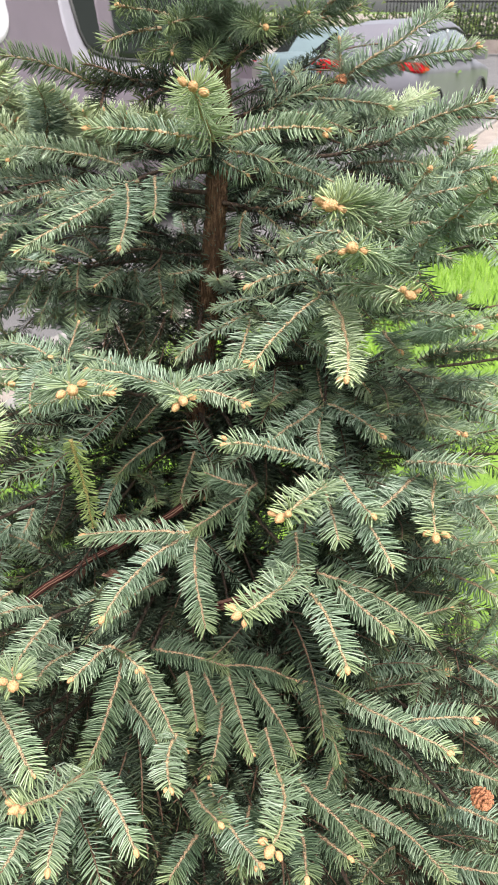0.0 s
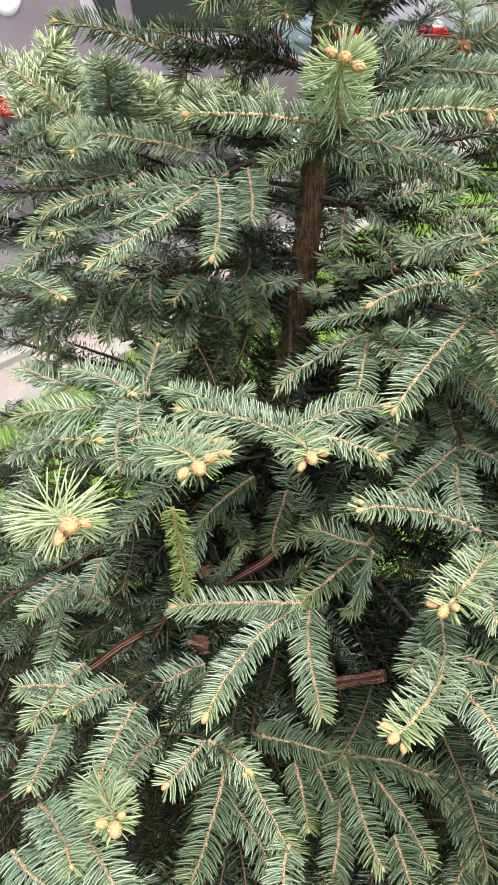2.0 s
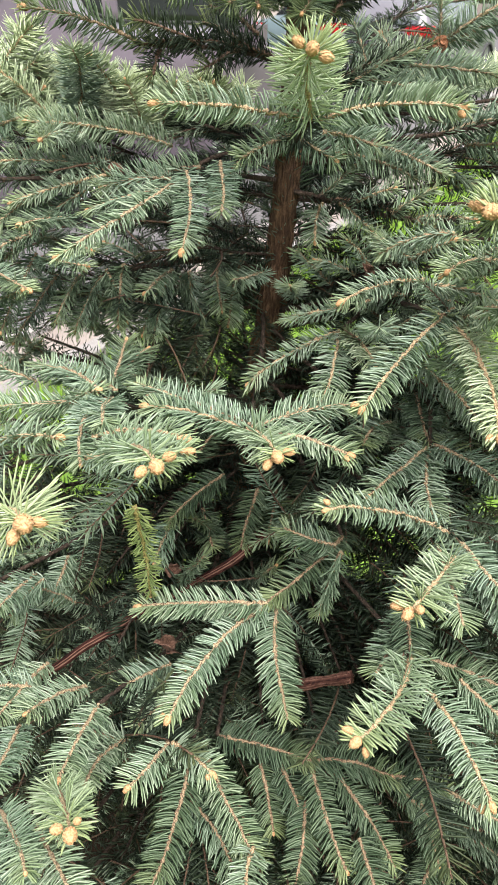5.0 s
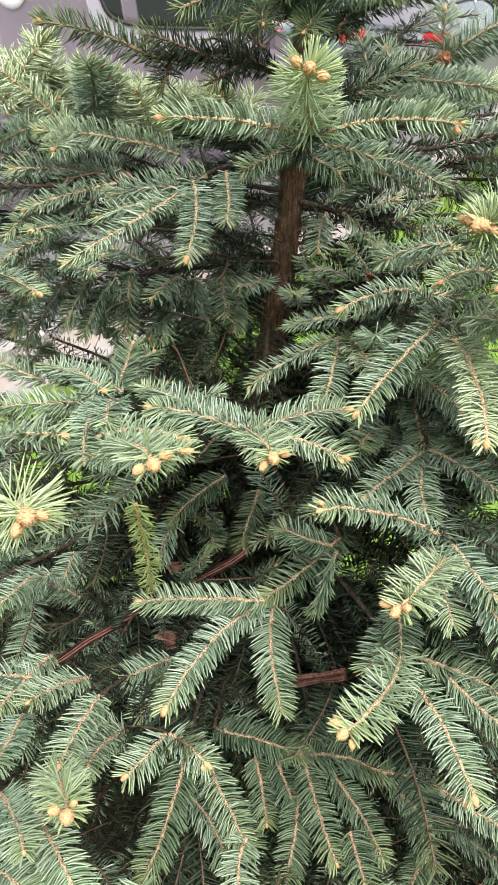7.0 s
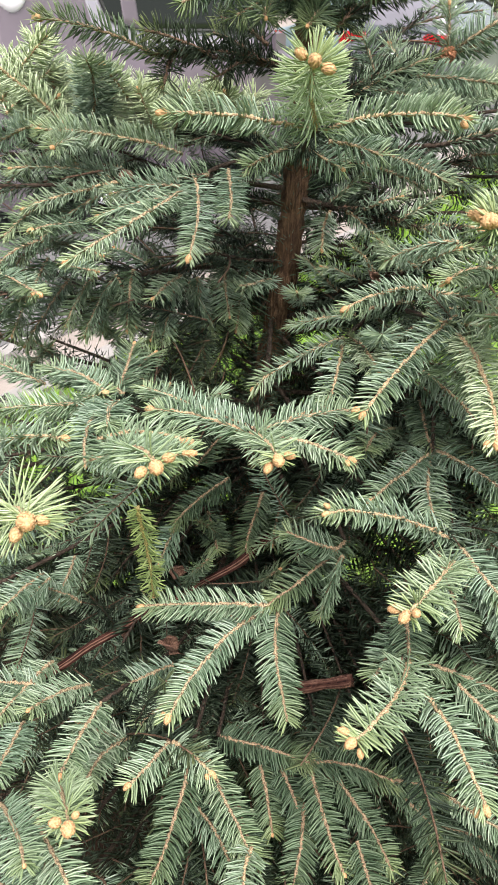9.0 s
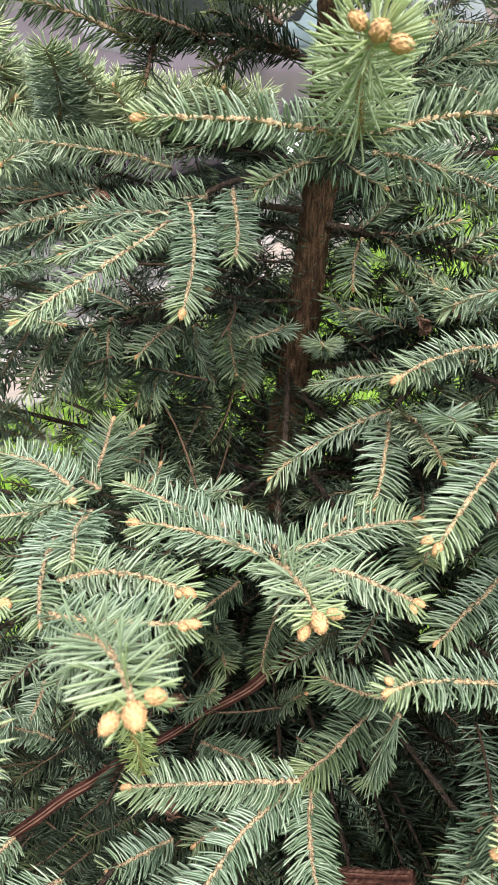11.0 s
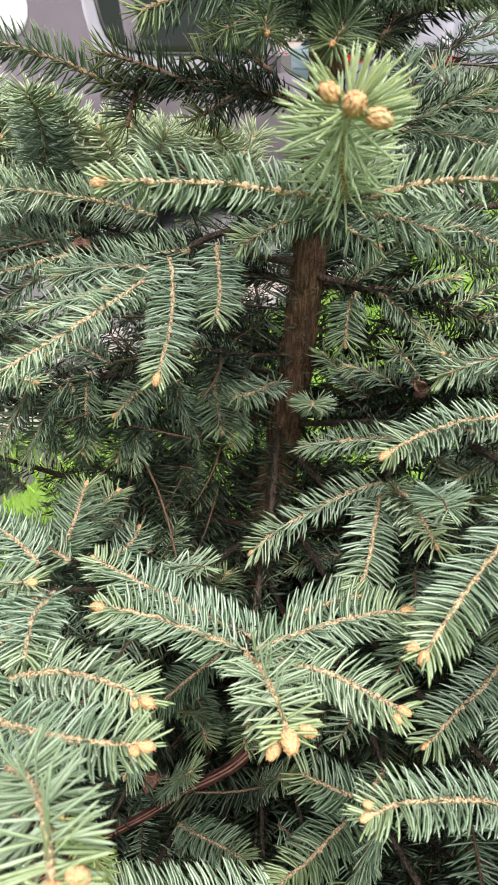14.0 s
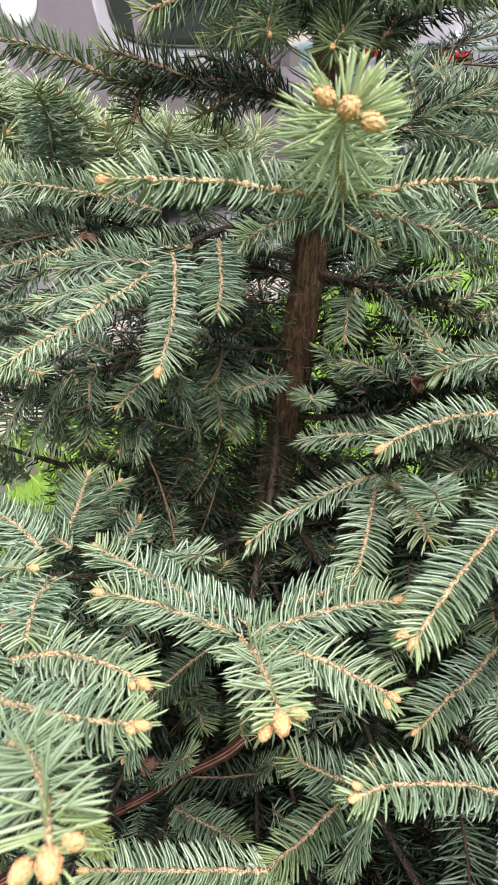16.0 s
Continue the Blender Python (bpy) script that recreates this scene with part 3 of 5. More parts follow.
    bmesh.ops.scale(bm, verts=bm.verts, vec=(0.25, 1, 0.8))
    bmesh.ops.translate(bm, verts=bm.verts, vec=(-0.055, 0, hatch_z + 0.12))
    part("badge", bm, CHROME, c, "plain bright badge")
    return c


HEAD = math.degrees(math.atan2(0.8, 0.6))
SEDAN = [(-0.06, 0.74, 0.34, 0.88, 0.92, 0.6), (0.05, 0.84, 0.26, 0.96, 1.0, 0.66), (0.45, 0.88, 0.2, 0.98, 1.05, 0.68), (1.15, 0.89, 0.18, 0.96, 1.42, 0.6), (1.9, 0.89, 0.18, 0.94, 1.48, 0.62), (2.6, 0.89, 0.18, 0.93, 1.42, 0.6), (3.3, 0.88, 0.18, 0.92, 1.0, 0.7), (4.2, 0.84, 0.2, 0.8, 0.84, 0.66), (4.45, 0.7, 0.3, 0.62, 0.66, 0.5)]
SUV = [(-0.05, 0.8, 0.4, 1.15, 1.4, 0.66), (0.06, 0.88, 0.3, 1.24, 1.95, 0.70), (0.4, 0.92, 0.26, 1.26, 2.05, 0.74), (1.2, 0.93, 0.24, 1.24, 2.08, 0.76), (2.2, 0.93, 0.24, 1.2, 2.08, 0.76), (2.9, 0.92, 0.24, 1.16, 1.95, 0.72), (3.5, 0.91, 0.24, 1.1, 1.2, 0.74), (4.4, 0.86, 0.28, 0.95, 1.0, 0.7), (4.65, 0.7, 0.4, 0.75, 0.8, 0.5)]
HATCH = [(-0.06, 0.78, 0.4, 0.86, 0.98, 0.66), (0.04, 0.86, 0.3, 1.04, 1.12, 0.7), (0.2, 0.89, 0.24, 1.06, 1.36, 0.7), (0.5, 0.9, 0.22, 1.05, 1.6, 0.66), (1.2, 0.9, 0.2, 1.03, 1.66, 0.67), (2.0, 0.9, 0.2, 1.0, 1.67, 0.67), (2.6, 0.9, 0.2, 0.98, 1.58, 0.64), (3.4, 0.89, 0.2, 0.96, 1.06, 0.7), (4.1, 0.84, 0.22, 0.86, 0.9, 0.66), (4.35, 0.7, 0.32, 0.66, 0.7, 0.5)]
spot = (1.884, 13.08, -0.1)
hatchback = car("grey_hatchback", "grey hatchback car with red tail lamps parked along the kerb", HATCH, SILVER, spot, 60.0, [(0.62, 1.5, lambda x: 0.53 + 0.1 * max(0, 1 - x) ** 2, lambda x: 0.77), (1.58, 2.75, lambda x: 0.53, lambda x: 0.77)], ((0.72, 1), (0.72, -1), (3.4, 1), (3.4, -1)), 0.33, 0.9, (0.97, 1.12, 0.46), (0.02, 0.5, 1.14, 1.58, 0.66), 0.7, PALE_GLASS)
part("tailgate_strip", box_bm((-0.066, 0.05, -0.47, 0.47, 0.955, 1.03)), RUBBER, hatchback, "black strip between the tail lamps")
curve = lambda x: 0.575 + 0.12 * math.exp(-(max(x, 0.94) - 0.94) / 0.03) + 0.055 * math.exp(-(max(x, 0.94) - 0.94) / 0.2)
spot = (-1.8 - 0.93 * 0.8, 5.72 + 0.93 * 0.6, -0.1)
car("grey_estate_car", "mauve-grey estate car with curved rear side window beside the path", SUV, MAUVE, spot, HEAD, [(0.94, 2.9, curve, lambda x: 0.79)], ((0.85, 1), (0.85, -1), (3.6, 1), (3.6, -1)), 0.34, 0.93, (0.98, 1.12, 0.78), (-0.04, 0.08, 1.24, 1.62, 0.7), 0.86, GLASS, BAND)
spot = (0.768, 17.03, -0.1)
TEAL = paint("teal_grey_car_paint", (0.10, 0.14, 0.15))
car("teal_grey_sedan", "dark teal-grey sedan parked across the road", SEDAN, TEAL, spot, HEAD, [(0.85, 1.55, lambda x: 0.52, lambda x: 0.76), (1.62, 2.75, lambda x: 0.52, lambda x: 0.76)], ((0.75, 1), (0.75, -1), (3.5, 1), (3.5, -1)), 0.31, 0.89, (0.70, 0.92, 0.5), (0.42, 1.12, 1.04, 1.40, 0.62), 0.62)


# ---- the spruce ----
rng = np.random.default_rng(7)
tree = tagged(new("spruce_tree"), "young blue-green spruce with dense needles and orange buds on a lawn", "tree")
tree.location = (-0.12, 0.797, 0.0)
bpy.context.view_layer.update()
HOME = np.array(tree.location)


def trunk_at(z):
    return np.array([np.interp(z, (0, 1.1, 1.385, 1.5, 1.6, 1.67, 2.4), (-0.12, -0.079, -0.0495, -0.036, -0.029, -0.027, 0.02)), np.interp(z, (0, 1.4, 2.4), (0.797, 0.797, 0.803)), z])


def trunk_radius(z):
    return float(np.interp(z, (0, 0.08, 1.385, 1.43, 1.5, 1.67, 2.4), (0.034, 0.026, 0.013, 0.0122, 0.011, 0.0103, 0.003)))


def build_trunk():
    zs = np.linspace(-0.02, 2.4, 620)
    pts = np.array([trunk_at(z) for z in zs])
    v, f = tube(pts, [trunk_radius(z) for z in zs], 40)
    c = v - np.array([trunk_at(z) for z in v[:, 2]])
    lift = np.array([0.0024 * noise.noise(Vector((p[0] * 230, p[1] * 230, p[2] * 75))) + 0.0012 * noise.noise(Vector((p[0] * 60, p[1] * 60, p[2] * 25))) for p in v])
    lift = np.where(lift > 0.0004, lift + 0.0005, lift)
    r = np.linalg.norm(c, axis=1)[:, None]
    v = v + c / (r + 1e-6) * lift[:, None] * (r > 0.002)
    trunk = child("trunk", tri_mesh("trunk", v - HOME, f, BARK), tree, "brown flaking trunk")
    line = np.array([trunk_at(z) for z in np.linspace(1.28, 1.74, 60)])
    v, f, _ = needle_cloud(line, rng, 1000, 0.021, 0.0006, 1.0, 1)
    each = v.reshape(-1, 7, 3)
    mid = each[:, :3].mean(1)
    out = (each[:, 6] - mid) * (1, 1, 0)
    lift = np.array([trunk_radius(z) for z in mid[:, 2]]) * 0.9 / (np.linalg.norm(out, axis=1) + 1e-9)
    v = (each + (out * lift[:, None])[:, None]).reshape(-1, 3)
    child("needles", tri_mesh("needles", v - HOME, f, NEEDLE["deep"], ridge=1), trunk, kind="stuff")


build_trunk()


def bough(*points, thick=0.0024, leafy=1500):
    """A woody limb from the trunk out to where its shoots fork."""
    line = smooth_line(points, 10 * len(points))
    line = line + 0.0025 * np.array([noise.noise_vector(Vector(p) * 14) for p in line])
    n = len(line)
    v, f = tube(line, np.linspace(thick, 0.0016, n), 7, 0.07, rng)
    limb = child("bough", tri_mesh("bough", v - HOME, f, LIMB), tree)
    # darkened needles stand in for the shade along the limb
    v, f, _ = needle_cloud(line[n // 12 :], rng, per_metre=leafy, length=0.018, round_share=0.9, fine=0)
    child("needles", tri_mesh("needles", v - HOME, f, NEEDLE["old_shaded"], ridge=0), limb, kind="stuff")
    return limb


def bud(parent, place, way, size):
    """A closed papery bud: a core wrapped in ragged overlapping scales."""
    v, f = [], []
    q = np.array(Vector(way).to_track_quat("Z", "Y").to_matrix())
    profile = lambda h: 0.5 * math.sin(math.pi * (0.16 + 0.78 * h)) ** 0.6 * (1.0 - 0.12 * h)
    for i in range(6):
        for j in range(8):
            a, r = math.tau * j / 8, 0.93 * profile(i / 5)
            v.append((r * math.cos(a), r * math.sin(a), 1.2 * i / 5))
    f += [(i * 8 + j, i * 8 + (j + 1) % 8, i * 8 + 8 + (j + 1) % 8, i * 8 + 8 + j) for i in range(5) for j in range(8)]
    f += [tuple(range(7, -1, -1)), tuple(range(40, 48))]
    for i in range(7):
        h, n = i / 7, 9 - i // 2
        for j in range(n):
            a = math.tau * (j + 0.5 * (i % 2)) / n + rng.normal(0, 0.1)
            top = h + 0.26 + 0.06 * rng.standard_normal()
            out = profile(min(1, top)) + 0.006 + 0.012 * abs(rng.standard_normal())
            w, k = 2.6 / n, len(v)
            at = lambda r, b, z: (r * math.cos(b), r * math.sin(b), 1.2 * z)
            v += [at(profile(h), a - w * 0.5, h), at(profile(h), a + w * 0.5, h), at(profile(h + 0.1) + 0.012, a - w * 0.46, h + 0.13), at(profile(h + 0.1) + 0.012, a + w * 0.46, h + 0.13), at(out, a, top), at(0.8 * profile(h + 0.1), a, h + 0.1)]
            f += [(k, k + 1, k + 3, k + 2), (k + 2, k + 3, k + 4), (k + 3, k + 5, k + 4), (k + 5, k + 2, k + 4)]
    v = np.array(place) - HOME + size * np.array(v) @ q.T
    child("bud", mesh_of("bud", v, f, BUD), parent, "orange papery bud")


def proto(length, needle_tone, fine):
    u = np.linspace(0, 1, 8)
    line = np.stack([u * length, 0.004 * np.sin(3 * u), 0.12 * length * u * (1 - u)], 1)
    tv, tf = tube(line, np.linspace(0.0010, 0.0007, 8), 4, 0.15, rng)
    nv, nf, ny = needle_cloud(line, rng, per_metre=1280 if fine else 1100, length=0.018, width=0.00078 if fine else 0.0007, fine=fine)
    return tri_mesh("twig", tv, tf, TWIG["old_shaded"]), tri_mesh("needles", nv, nf, NEEDLE[needle_tone], 0.5 * ny, fine)


PROTOS = [proto(l, a, fine) for fine in (0, 1) for l in (0.055, 0.075, 0.1) for a in ("", "old_shaded", "new")]


# dark hollows between the limbs: a place, a way in, depth and half width
HOLLOWS = [(np.array((-0.187, 0.62, 1.460)), np.array((-0.237, 0.874, -0.424)), 1.2, 0.032), (np.array((-0.002, 0.50, 1.318)), np.array((0.124, 0.692, -0.711)), 0.3, 0.04), (np.array((-0.235, 0.678, 1.421)), np.array((-0.265, 0.863, -0.431)), 1.0, 0.04), (np.array((-0.115, 0.5, 1.517)), np.array((-0.24, 0.86, -0.45)), 0.22, 0.05), (np.array((-0.149, 0.4, 1.215)), np.array((-0.231, 0.619, -0.751)), 0.3, 0.035), (np.array((-0.084, 0.48, 1.488)), np.array((-0.074, 0.627, -0.775)), 0.4, 0.04), (np.array((0.015, 0.600, 1.586)), np.array((0.275, 0.914, -0.299)), 1.0, 0.035), (np.array((0.18, 0.602, 1.503)), np.array((0.273, 0.914, -0.299)), 1.0, 0.03), (np.array((0.185, 0.565, 1.438)), np.array((0.281, 0.871, -0.404)), 1.0, 0.028), (np.array((0.06, 0.73, 1.545)), np.array((0.257, 0.916, -0.308)), 1.0, 0.03)]


def sprig(parent, place, way, needle_tone=None):
    way = way / np.linalg.norm(way)
    for reach in (0.0, 0.04, 0.08):  # the stem stays bare towards the open side
        c = place + reach * way
        if c[2] > 1.31 and c[1] < 0.79 and abs(c[0] - trunk_at(c[2])[0]) < 0.042:
            return
        for mouth, inward, deep, wide in HOLLOWS:
            along = float((c - mouth) @ inward)
            if -0.05 < along < deep and np.linalg.norm(c - mouth - along * inward) < wide:
                return
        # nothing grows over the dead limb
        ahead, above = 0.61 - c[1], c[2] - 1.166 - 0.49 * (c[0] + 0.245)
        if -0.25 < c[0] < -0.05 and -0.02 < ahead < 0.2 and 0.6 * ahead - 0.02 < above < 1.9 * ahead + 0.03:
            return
    q = Vector(way).to_track_quat("X", "Z")
    m = Matrix.LocRotScale(Vector(place - HOME), q, Vector((1, 1, 1)) * rng.uniform(0.8, 1.15))
    hidden = place[2] < 1.12 or place[1] > 0.74
    away = np.linalg.norm((place - trunk_at(place[2]))[:2])
    if needle_tone is None:  # outer shoots lighter, inner ones darker, in place of light and shade
        needle_tone = 0 if rng.random() < (0.6 if place[2] > 1.3 and away > 0.12 else 0.33) else 1
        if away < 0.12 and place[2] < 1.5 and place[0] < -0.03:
            needle_tone = 1
    pick = 3 * rng.integers(3) + needle_tone
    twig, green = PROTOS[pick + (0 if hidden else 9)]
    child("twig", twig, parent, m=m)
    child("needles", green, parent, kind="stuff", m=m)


def under_growth(parent, base, tip):
    """Older shoots below a shoot and nearer the trunk, many in darkened needles that imitate its shade; the lower the
    limb, the denser.
    """
    z = 0.5 * (base[2] + tip[2])
    for k in range(int(np.interp(z, (1.2, 1.35, 1.5, 1.6), (5, 4, 2, 0)) + (2 if abs(base[0]) > 0.12 and z < 1.45 else 0))):
        p = base + (tip - base) * rng.uniform(-0.1, 0.6)
        inward = trunk_at(z) - p
        inward[2] = 0
        inward = inward / (np.linalg.norm(inward) + 1e-6)
        p = p + inward * rng.uniform(0.04, 0.12) - np.array((0, 0, rng.uniform(0.05, 0.11)))
        way = (tip - base) / np.linalg.norm(tip - base) + rng.normal(0, 0.45, 3)
        sprig(parent, p, way)


def shoot(parent, base, tip, buds=0, needle_tone="", needle=1.0):
    """One leafy shoot: a thin twig, its needles, and buds at the end."""
    base, tip = np.array(base), np.array(tip)
    length = float(np.linalg.norm(tip - base))
    u = np.linspace(0, 1, 14)[:, None]
    side = np.cross(tip - base, (0, 0, 1.0))
    arch = (0.03 + 0.03 * rng.random()) * length
    line = base + (tip - base) * u
    line = line + (4 * u * (1 - u)) * (np.array((0, 0, arch)) + side * rng.normal(0, 0.05))
    line = line + 0.0012 * np.array([noise.noise_vector(Vector(p) * 45) for p in line])
    thick = 0.00165 if needle_tone == "old_shaded" else 0.00155
    pegs = np.where(np.arange(46) % 2, 1.22, 0.84)
    v, f = tube(smooth_line(list(line), 46), np.linspace(thick, 0.001, 46) * pegs, 6, 0.34, rng)
    child("twig", tri_mesh("twig", v - HOME, f, TWIG[needle_tone]), parent)
    high = min(base[2], tip[2]) > 1.54  # in the shade of the crown the needles stand all round the stem
    tuft = buds == 3 and needle_tone in ("new", "pale")  # a strong end shoot, bristling all round
    behind = base[1] > 0.85
    per_metre = 1700 if needle_tone == "lime" else 2600 if needle_tone == "old_shaded" else (2700 if high else 2300) if tuft else 3000
    size = needle * (0.018 if high else 0.0172) * ((1.36 if high else 1.14) if tuft else 1.3 if behind else 1.0)
    width = 0.00084 if behind or tuft else 0.0006 if high else 0.00068
    about = (0.25 if behind else 0.6 if tuft else 0.95) if high else (0.3 if needle_tone in ("new", "pale") else 0.08)
    fine = 2 if min(base[1], tip[1]) < 0.64 else 1
    v, f, young = needle_cloud(line, rng, per_metre, size, width, about, fine, 0.08 if tuft or high else 0.36, 0.15 if tuft else 0.6, high and tuft)
    if tuft:  # this year's growth, yellower along its whole length
        young = (0.5 if high else 0.3) + 1.3 * young
    child("needles", tri_mesh("needles", v - HOME, f, NEEDLE[needle_tone], young, fine), parent, kind="stuff")
    way = line[-1] - line[-3]
    way = way / np.linalg.norm(way)
    if not buds and needle_tone != "old_shaded" and rng.random() < 0.6:
        bud(parent, line[-1] - way * 0.001, way, rng.uniform(0.0026, 0.0036))
    for k in range(buds):
        turn = np.array((0, 0, 1.0)) + 0.4 * rng.standard_normal(3)
        if high and tuft:
            turn = np.array((0.5, 0.3, 1.0))
        out = np.cross(way, turn) * (1 if k == 1 else -1)
        out = out / np.linalg.norm(out) * (0 if k == 0 else 1)
        size = ((0.0084, 0.0066, 0.0056)[k] if tuft else 0.0074 if k == 0 else 0.0058) * rng.uniform(0.85, 1.15) * ((1.0 if high else 0.88) if tuft else 0.68) * min(1.25, max(1.0, needle))
        bud(parent, line[-1] - way * 0.002 + out * (0.0052 if tuft else 0.004), way + (1.1 if tuft else 0.75) * out, size)
    under_growth(parent, base, tip)


# ---- limbs and shoots of the spruce ----
b = bough((-0.044, 0.788, 1.630), (-0.083, 0.788, 1.637), (-0.152, 0.784, 1.641))  # upper left
# darkened needles here imitate the shade of the crown
shoot(b, (-0.048, 0.788, 1.633), (-0.150, 0.784, 1.641), needle_tone='old_shaded')
shoot(b, (-0.152, 0.784, 1.642), (-0.235, 0.777, 1.665), buds=3, needle_tone='deep')
shoot(b, (-0.103, 0.788, 1.639), (-0.154, 0.772, 1.657), needle_tone='old_shaded')
shoot(b, (-0.136, 0.788, 1.637), (-0.141, 0.772, 1.621), needle_tone='old_shaded')
shoot(b, (-0.074, 0.788, 1.637), (-0.100, 0.750, 1.627), needle_tone='old_shaded')
shoot(b, (-0.068, 0.788, 1.639), (-0.103, 0.795, 1.655), needle_tone='old_shaded')
shoot(b, (-0.059, 0.788, 1.647), (-0.098, 0.825, 1.665), needle_tone='old_shaded')

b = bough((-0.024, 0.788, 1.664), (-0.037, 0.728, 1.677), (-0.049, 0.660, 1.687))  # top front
# the deep tone of the top shoots stands in for shade from above
shoot(b, (-0.023, 0.750, 1.687), (-0.039, 0.600, 1.720), buds=1, needle_tone='deep')
shoot(b, (-0.024, 0.772, 1.677), (-0.105, 0.698, 1.703), buds=1, needle_tone='deep')
shoot(b, (-0.020, 0.750, 1.682), (0.012, 0.615, 1.690), buds=1, needle_tone='deep')
shoot(b, (-0.020, 0.750, 1.689), (-0.059, 0.637, 1.692), needle_tone='deep')
shoot(b, (-0.073, 0.712, 1.687), (-0.117, 0.698, 1.677), needle_tone='deep')
shoot(b, (-0.036, 0.735, 1.674), (-0.036, 0.645, 1.667), needle_tone='deep')
shoot(b, (-0.042, 0.735, 1.679), (-0.061, 0.675, 1.670), needle_tone='deep')
shoot(b, (-0.052, 0.750, 1.681), (-0.081, 0.712, 1.670), needle_tone='deep')

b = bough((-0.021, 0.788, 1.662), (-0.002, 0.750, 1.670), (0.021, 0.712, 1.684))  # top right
shoot(b, (-0.017, 0.780, 1.664), (0.009, 0.750, 1.675), needle_tone='old_shaded')
shoot(b, (0.008, 0.742, 1.675), (0.028, 0.705, 1.688), needle_tone='old_shaded')
shoot(b, (0.001, 0.750, 1.672), (-0.012, 0.712, 1.664), needle_tone='old_shaded')
shoot(b, (0.062, 0.735, 1.697), (0.093, 0.690, 1.719), buds=1, needle_tone='deep')
shoot(b, (0.029, 0.735, 1.683), (0.046, 0.675, 1.699), needle_tone='deep')
shoot(b, (0.040, 0.765, 1.682), (0.097, 0.750, 1.704), needle_tone='deep')

b = bough((-0.036, 0.788, 1.560), (-0.032, 0.720, 1.582), (-0.028, 0.637, 1.610))  # front high
shoot(b, (-0.028, 0.637, 1.610), (-0.037, 0.545, 1.656), buds=3, needle_tone='pale')
shoot(b, (-0.031, 0.641, 1.609), (-0.122, 0.608, 1.623), buds=2, needle_tone='new', needle=0.8)
shoot(b, (-0.024, 0.641, 1.609), (0.060, 0.613, 1.621), buds=2, needle_tone='new', needle=0.8)
shoot(b, (-0.032, 0.728, 1.585), (-0.073, 0.712, 1.571))
shoot(b, (-0.032, 0.728, 1.583), (-0.002, 0.720, 1.569))
shoot(b, (-0.016, 0.675, 1.597), (0.021, 0.675, 1.587))

b = bough((-0.042, 0.788, 1.560), (-0.083, 0.758, 1.566), (-0.119, 0.728, 1.556))  # left middle
shoot(b, (-0.122, 0.716, 1.553), (-0.200, 0.642, 1.520), buds=2)
shoot(b, (-0.114, 0.724, 1.559), (-0.114, 0.656, 1.519), buds=1)
shoot(b, (-0.089, 0.735, 1.564), (-0.086, 0.690, 1.538))
shoot(b, (-0.129, 0.712, 1.550), (-0.188, 0.705, 1.535))
shoot(b, (-0.126, 0.728, 1.553), (-0.183, 0.742, 1.543))
shoot(b, (-0.074, 0.750, 1.561), (-0.096, 0.742, 1.536))
shoot(b, (-0.104, 0.735, 1.560), (-0.146, 0.750, 1.547))

b = bough((-0.044, 0.788, 1.450), (-0.074, 0.791, 1.464), (-0.132, 0.758, 1.476), (-0.194, 0.750, 1.465))  # left hanging
shoot(b, (-0.132, 0.754, 1.474), (-0.149, 0.739, 1.416))
shoot(b, (-0.118, 0.758, 1.470), (-0.114, 0.772, 1.371))
# the duller tone on some of these shoots imitates shade
shoot(b, (-0.172, 0.750, 1.478), (-0.179, 0.735, 1.428), needle_tone='shade')
shoot(b, (-0.192, 0.750, 1.468), (-0.216, 0.735, 1.422), needle_tone='shade')
shoot(b, (-0.192, 0.750, 1.468), (-0.204, 0.750, 1.421), needle_tone='shade')
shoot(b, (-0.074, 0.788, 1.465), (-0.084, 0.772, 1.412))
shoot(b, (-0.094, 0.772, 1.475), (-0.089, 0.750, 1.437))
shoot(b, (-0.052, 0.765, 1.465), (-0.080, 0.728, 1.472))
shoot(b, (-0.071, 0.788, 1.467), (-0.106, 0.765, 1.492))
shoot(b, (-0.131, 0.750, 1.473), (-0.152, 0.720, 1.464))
shoot(b, (-0.211, 0.765, 1.422), (-0.193, 0.788, 1.387), needle_tone='shade')
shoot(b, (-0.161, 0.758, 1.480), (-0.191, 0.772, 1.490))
shoot(b, (-0.206, 0.750, 1.470), (-0.232, 0.735, 1.432), needle_tone='shade')
shoot(b, (-0.187, 0.750, 1.474), (-0.172, 0.740, 1.430), needle_tone='shade')
shoot(b, (-0.136, 0.755, 1.467), (-0.159, 0.745, 1.416), needle_tone='shade')
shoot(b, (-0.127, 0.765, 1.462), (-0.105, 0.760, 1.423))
shoot(b, (-0.243, 0.740, 1.506), (-0.281, 0.710, 1.488), needle_tone='shade')
shoot(b, (-0.291, 0.730, 1.437), (-0.239, 0.684, 1.479), buds=2, needle_tone='shade')

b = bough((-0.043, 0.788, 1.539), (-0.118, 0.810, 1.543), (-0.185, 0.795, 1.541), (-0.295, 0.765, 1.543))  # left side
shoot(b, (-0.183, 0.788, 1.542), (-0.259, 0.750, 1.528), needle_tone='new')
shoot(b, (-0.185, 0.795, 1.541), (-0.277, 0.788, 1.552), needle_tone='new')
shoot(b, (-0.201, 0.772, 1.533), (-0.266, 0.728, 1.487), needle_tone='shade')
shoot(b, (-0.227, 0.788, 1.538), (-0.279, 0.750, 1.506), needle_tone='shade')
shoot(b, (-0.216, 0.765, 1.511), (-0.239, 0.698, 1.526), buds=1, needle_tone='shade')
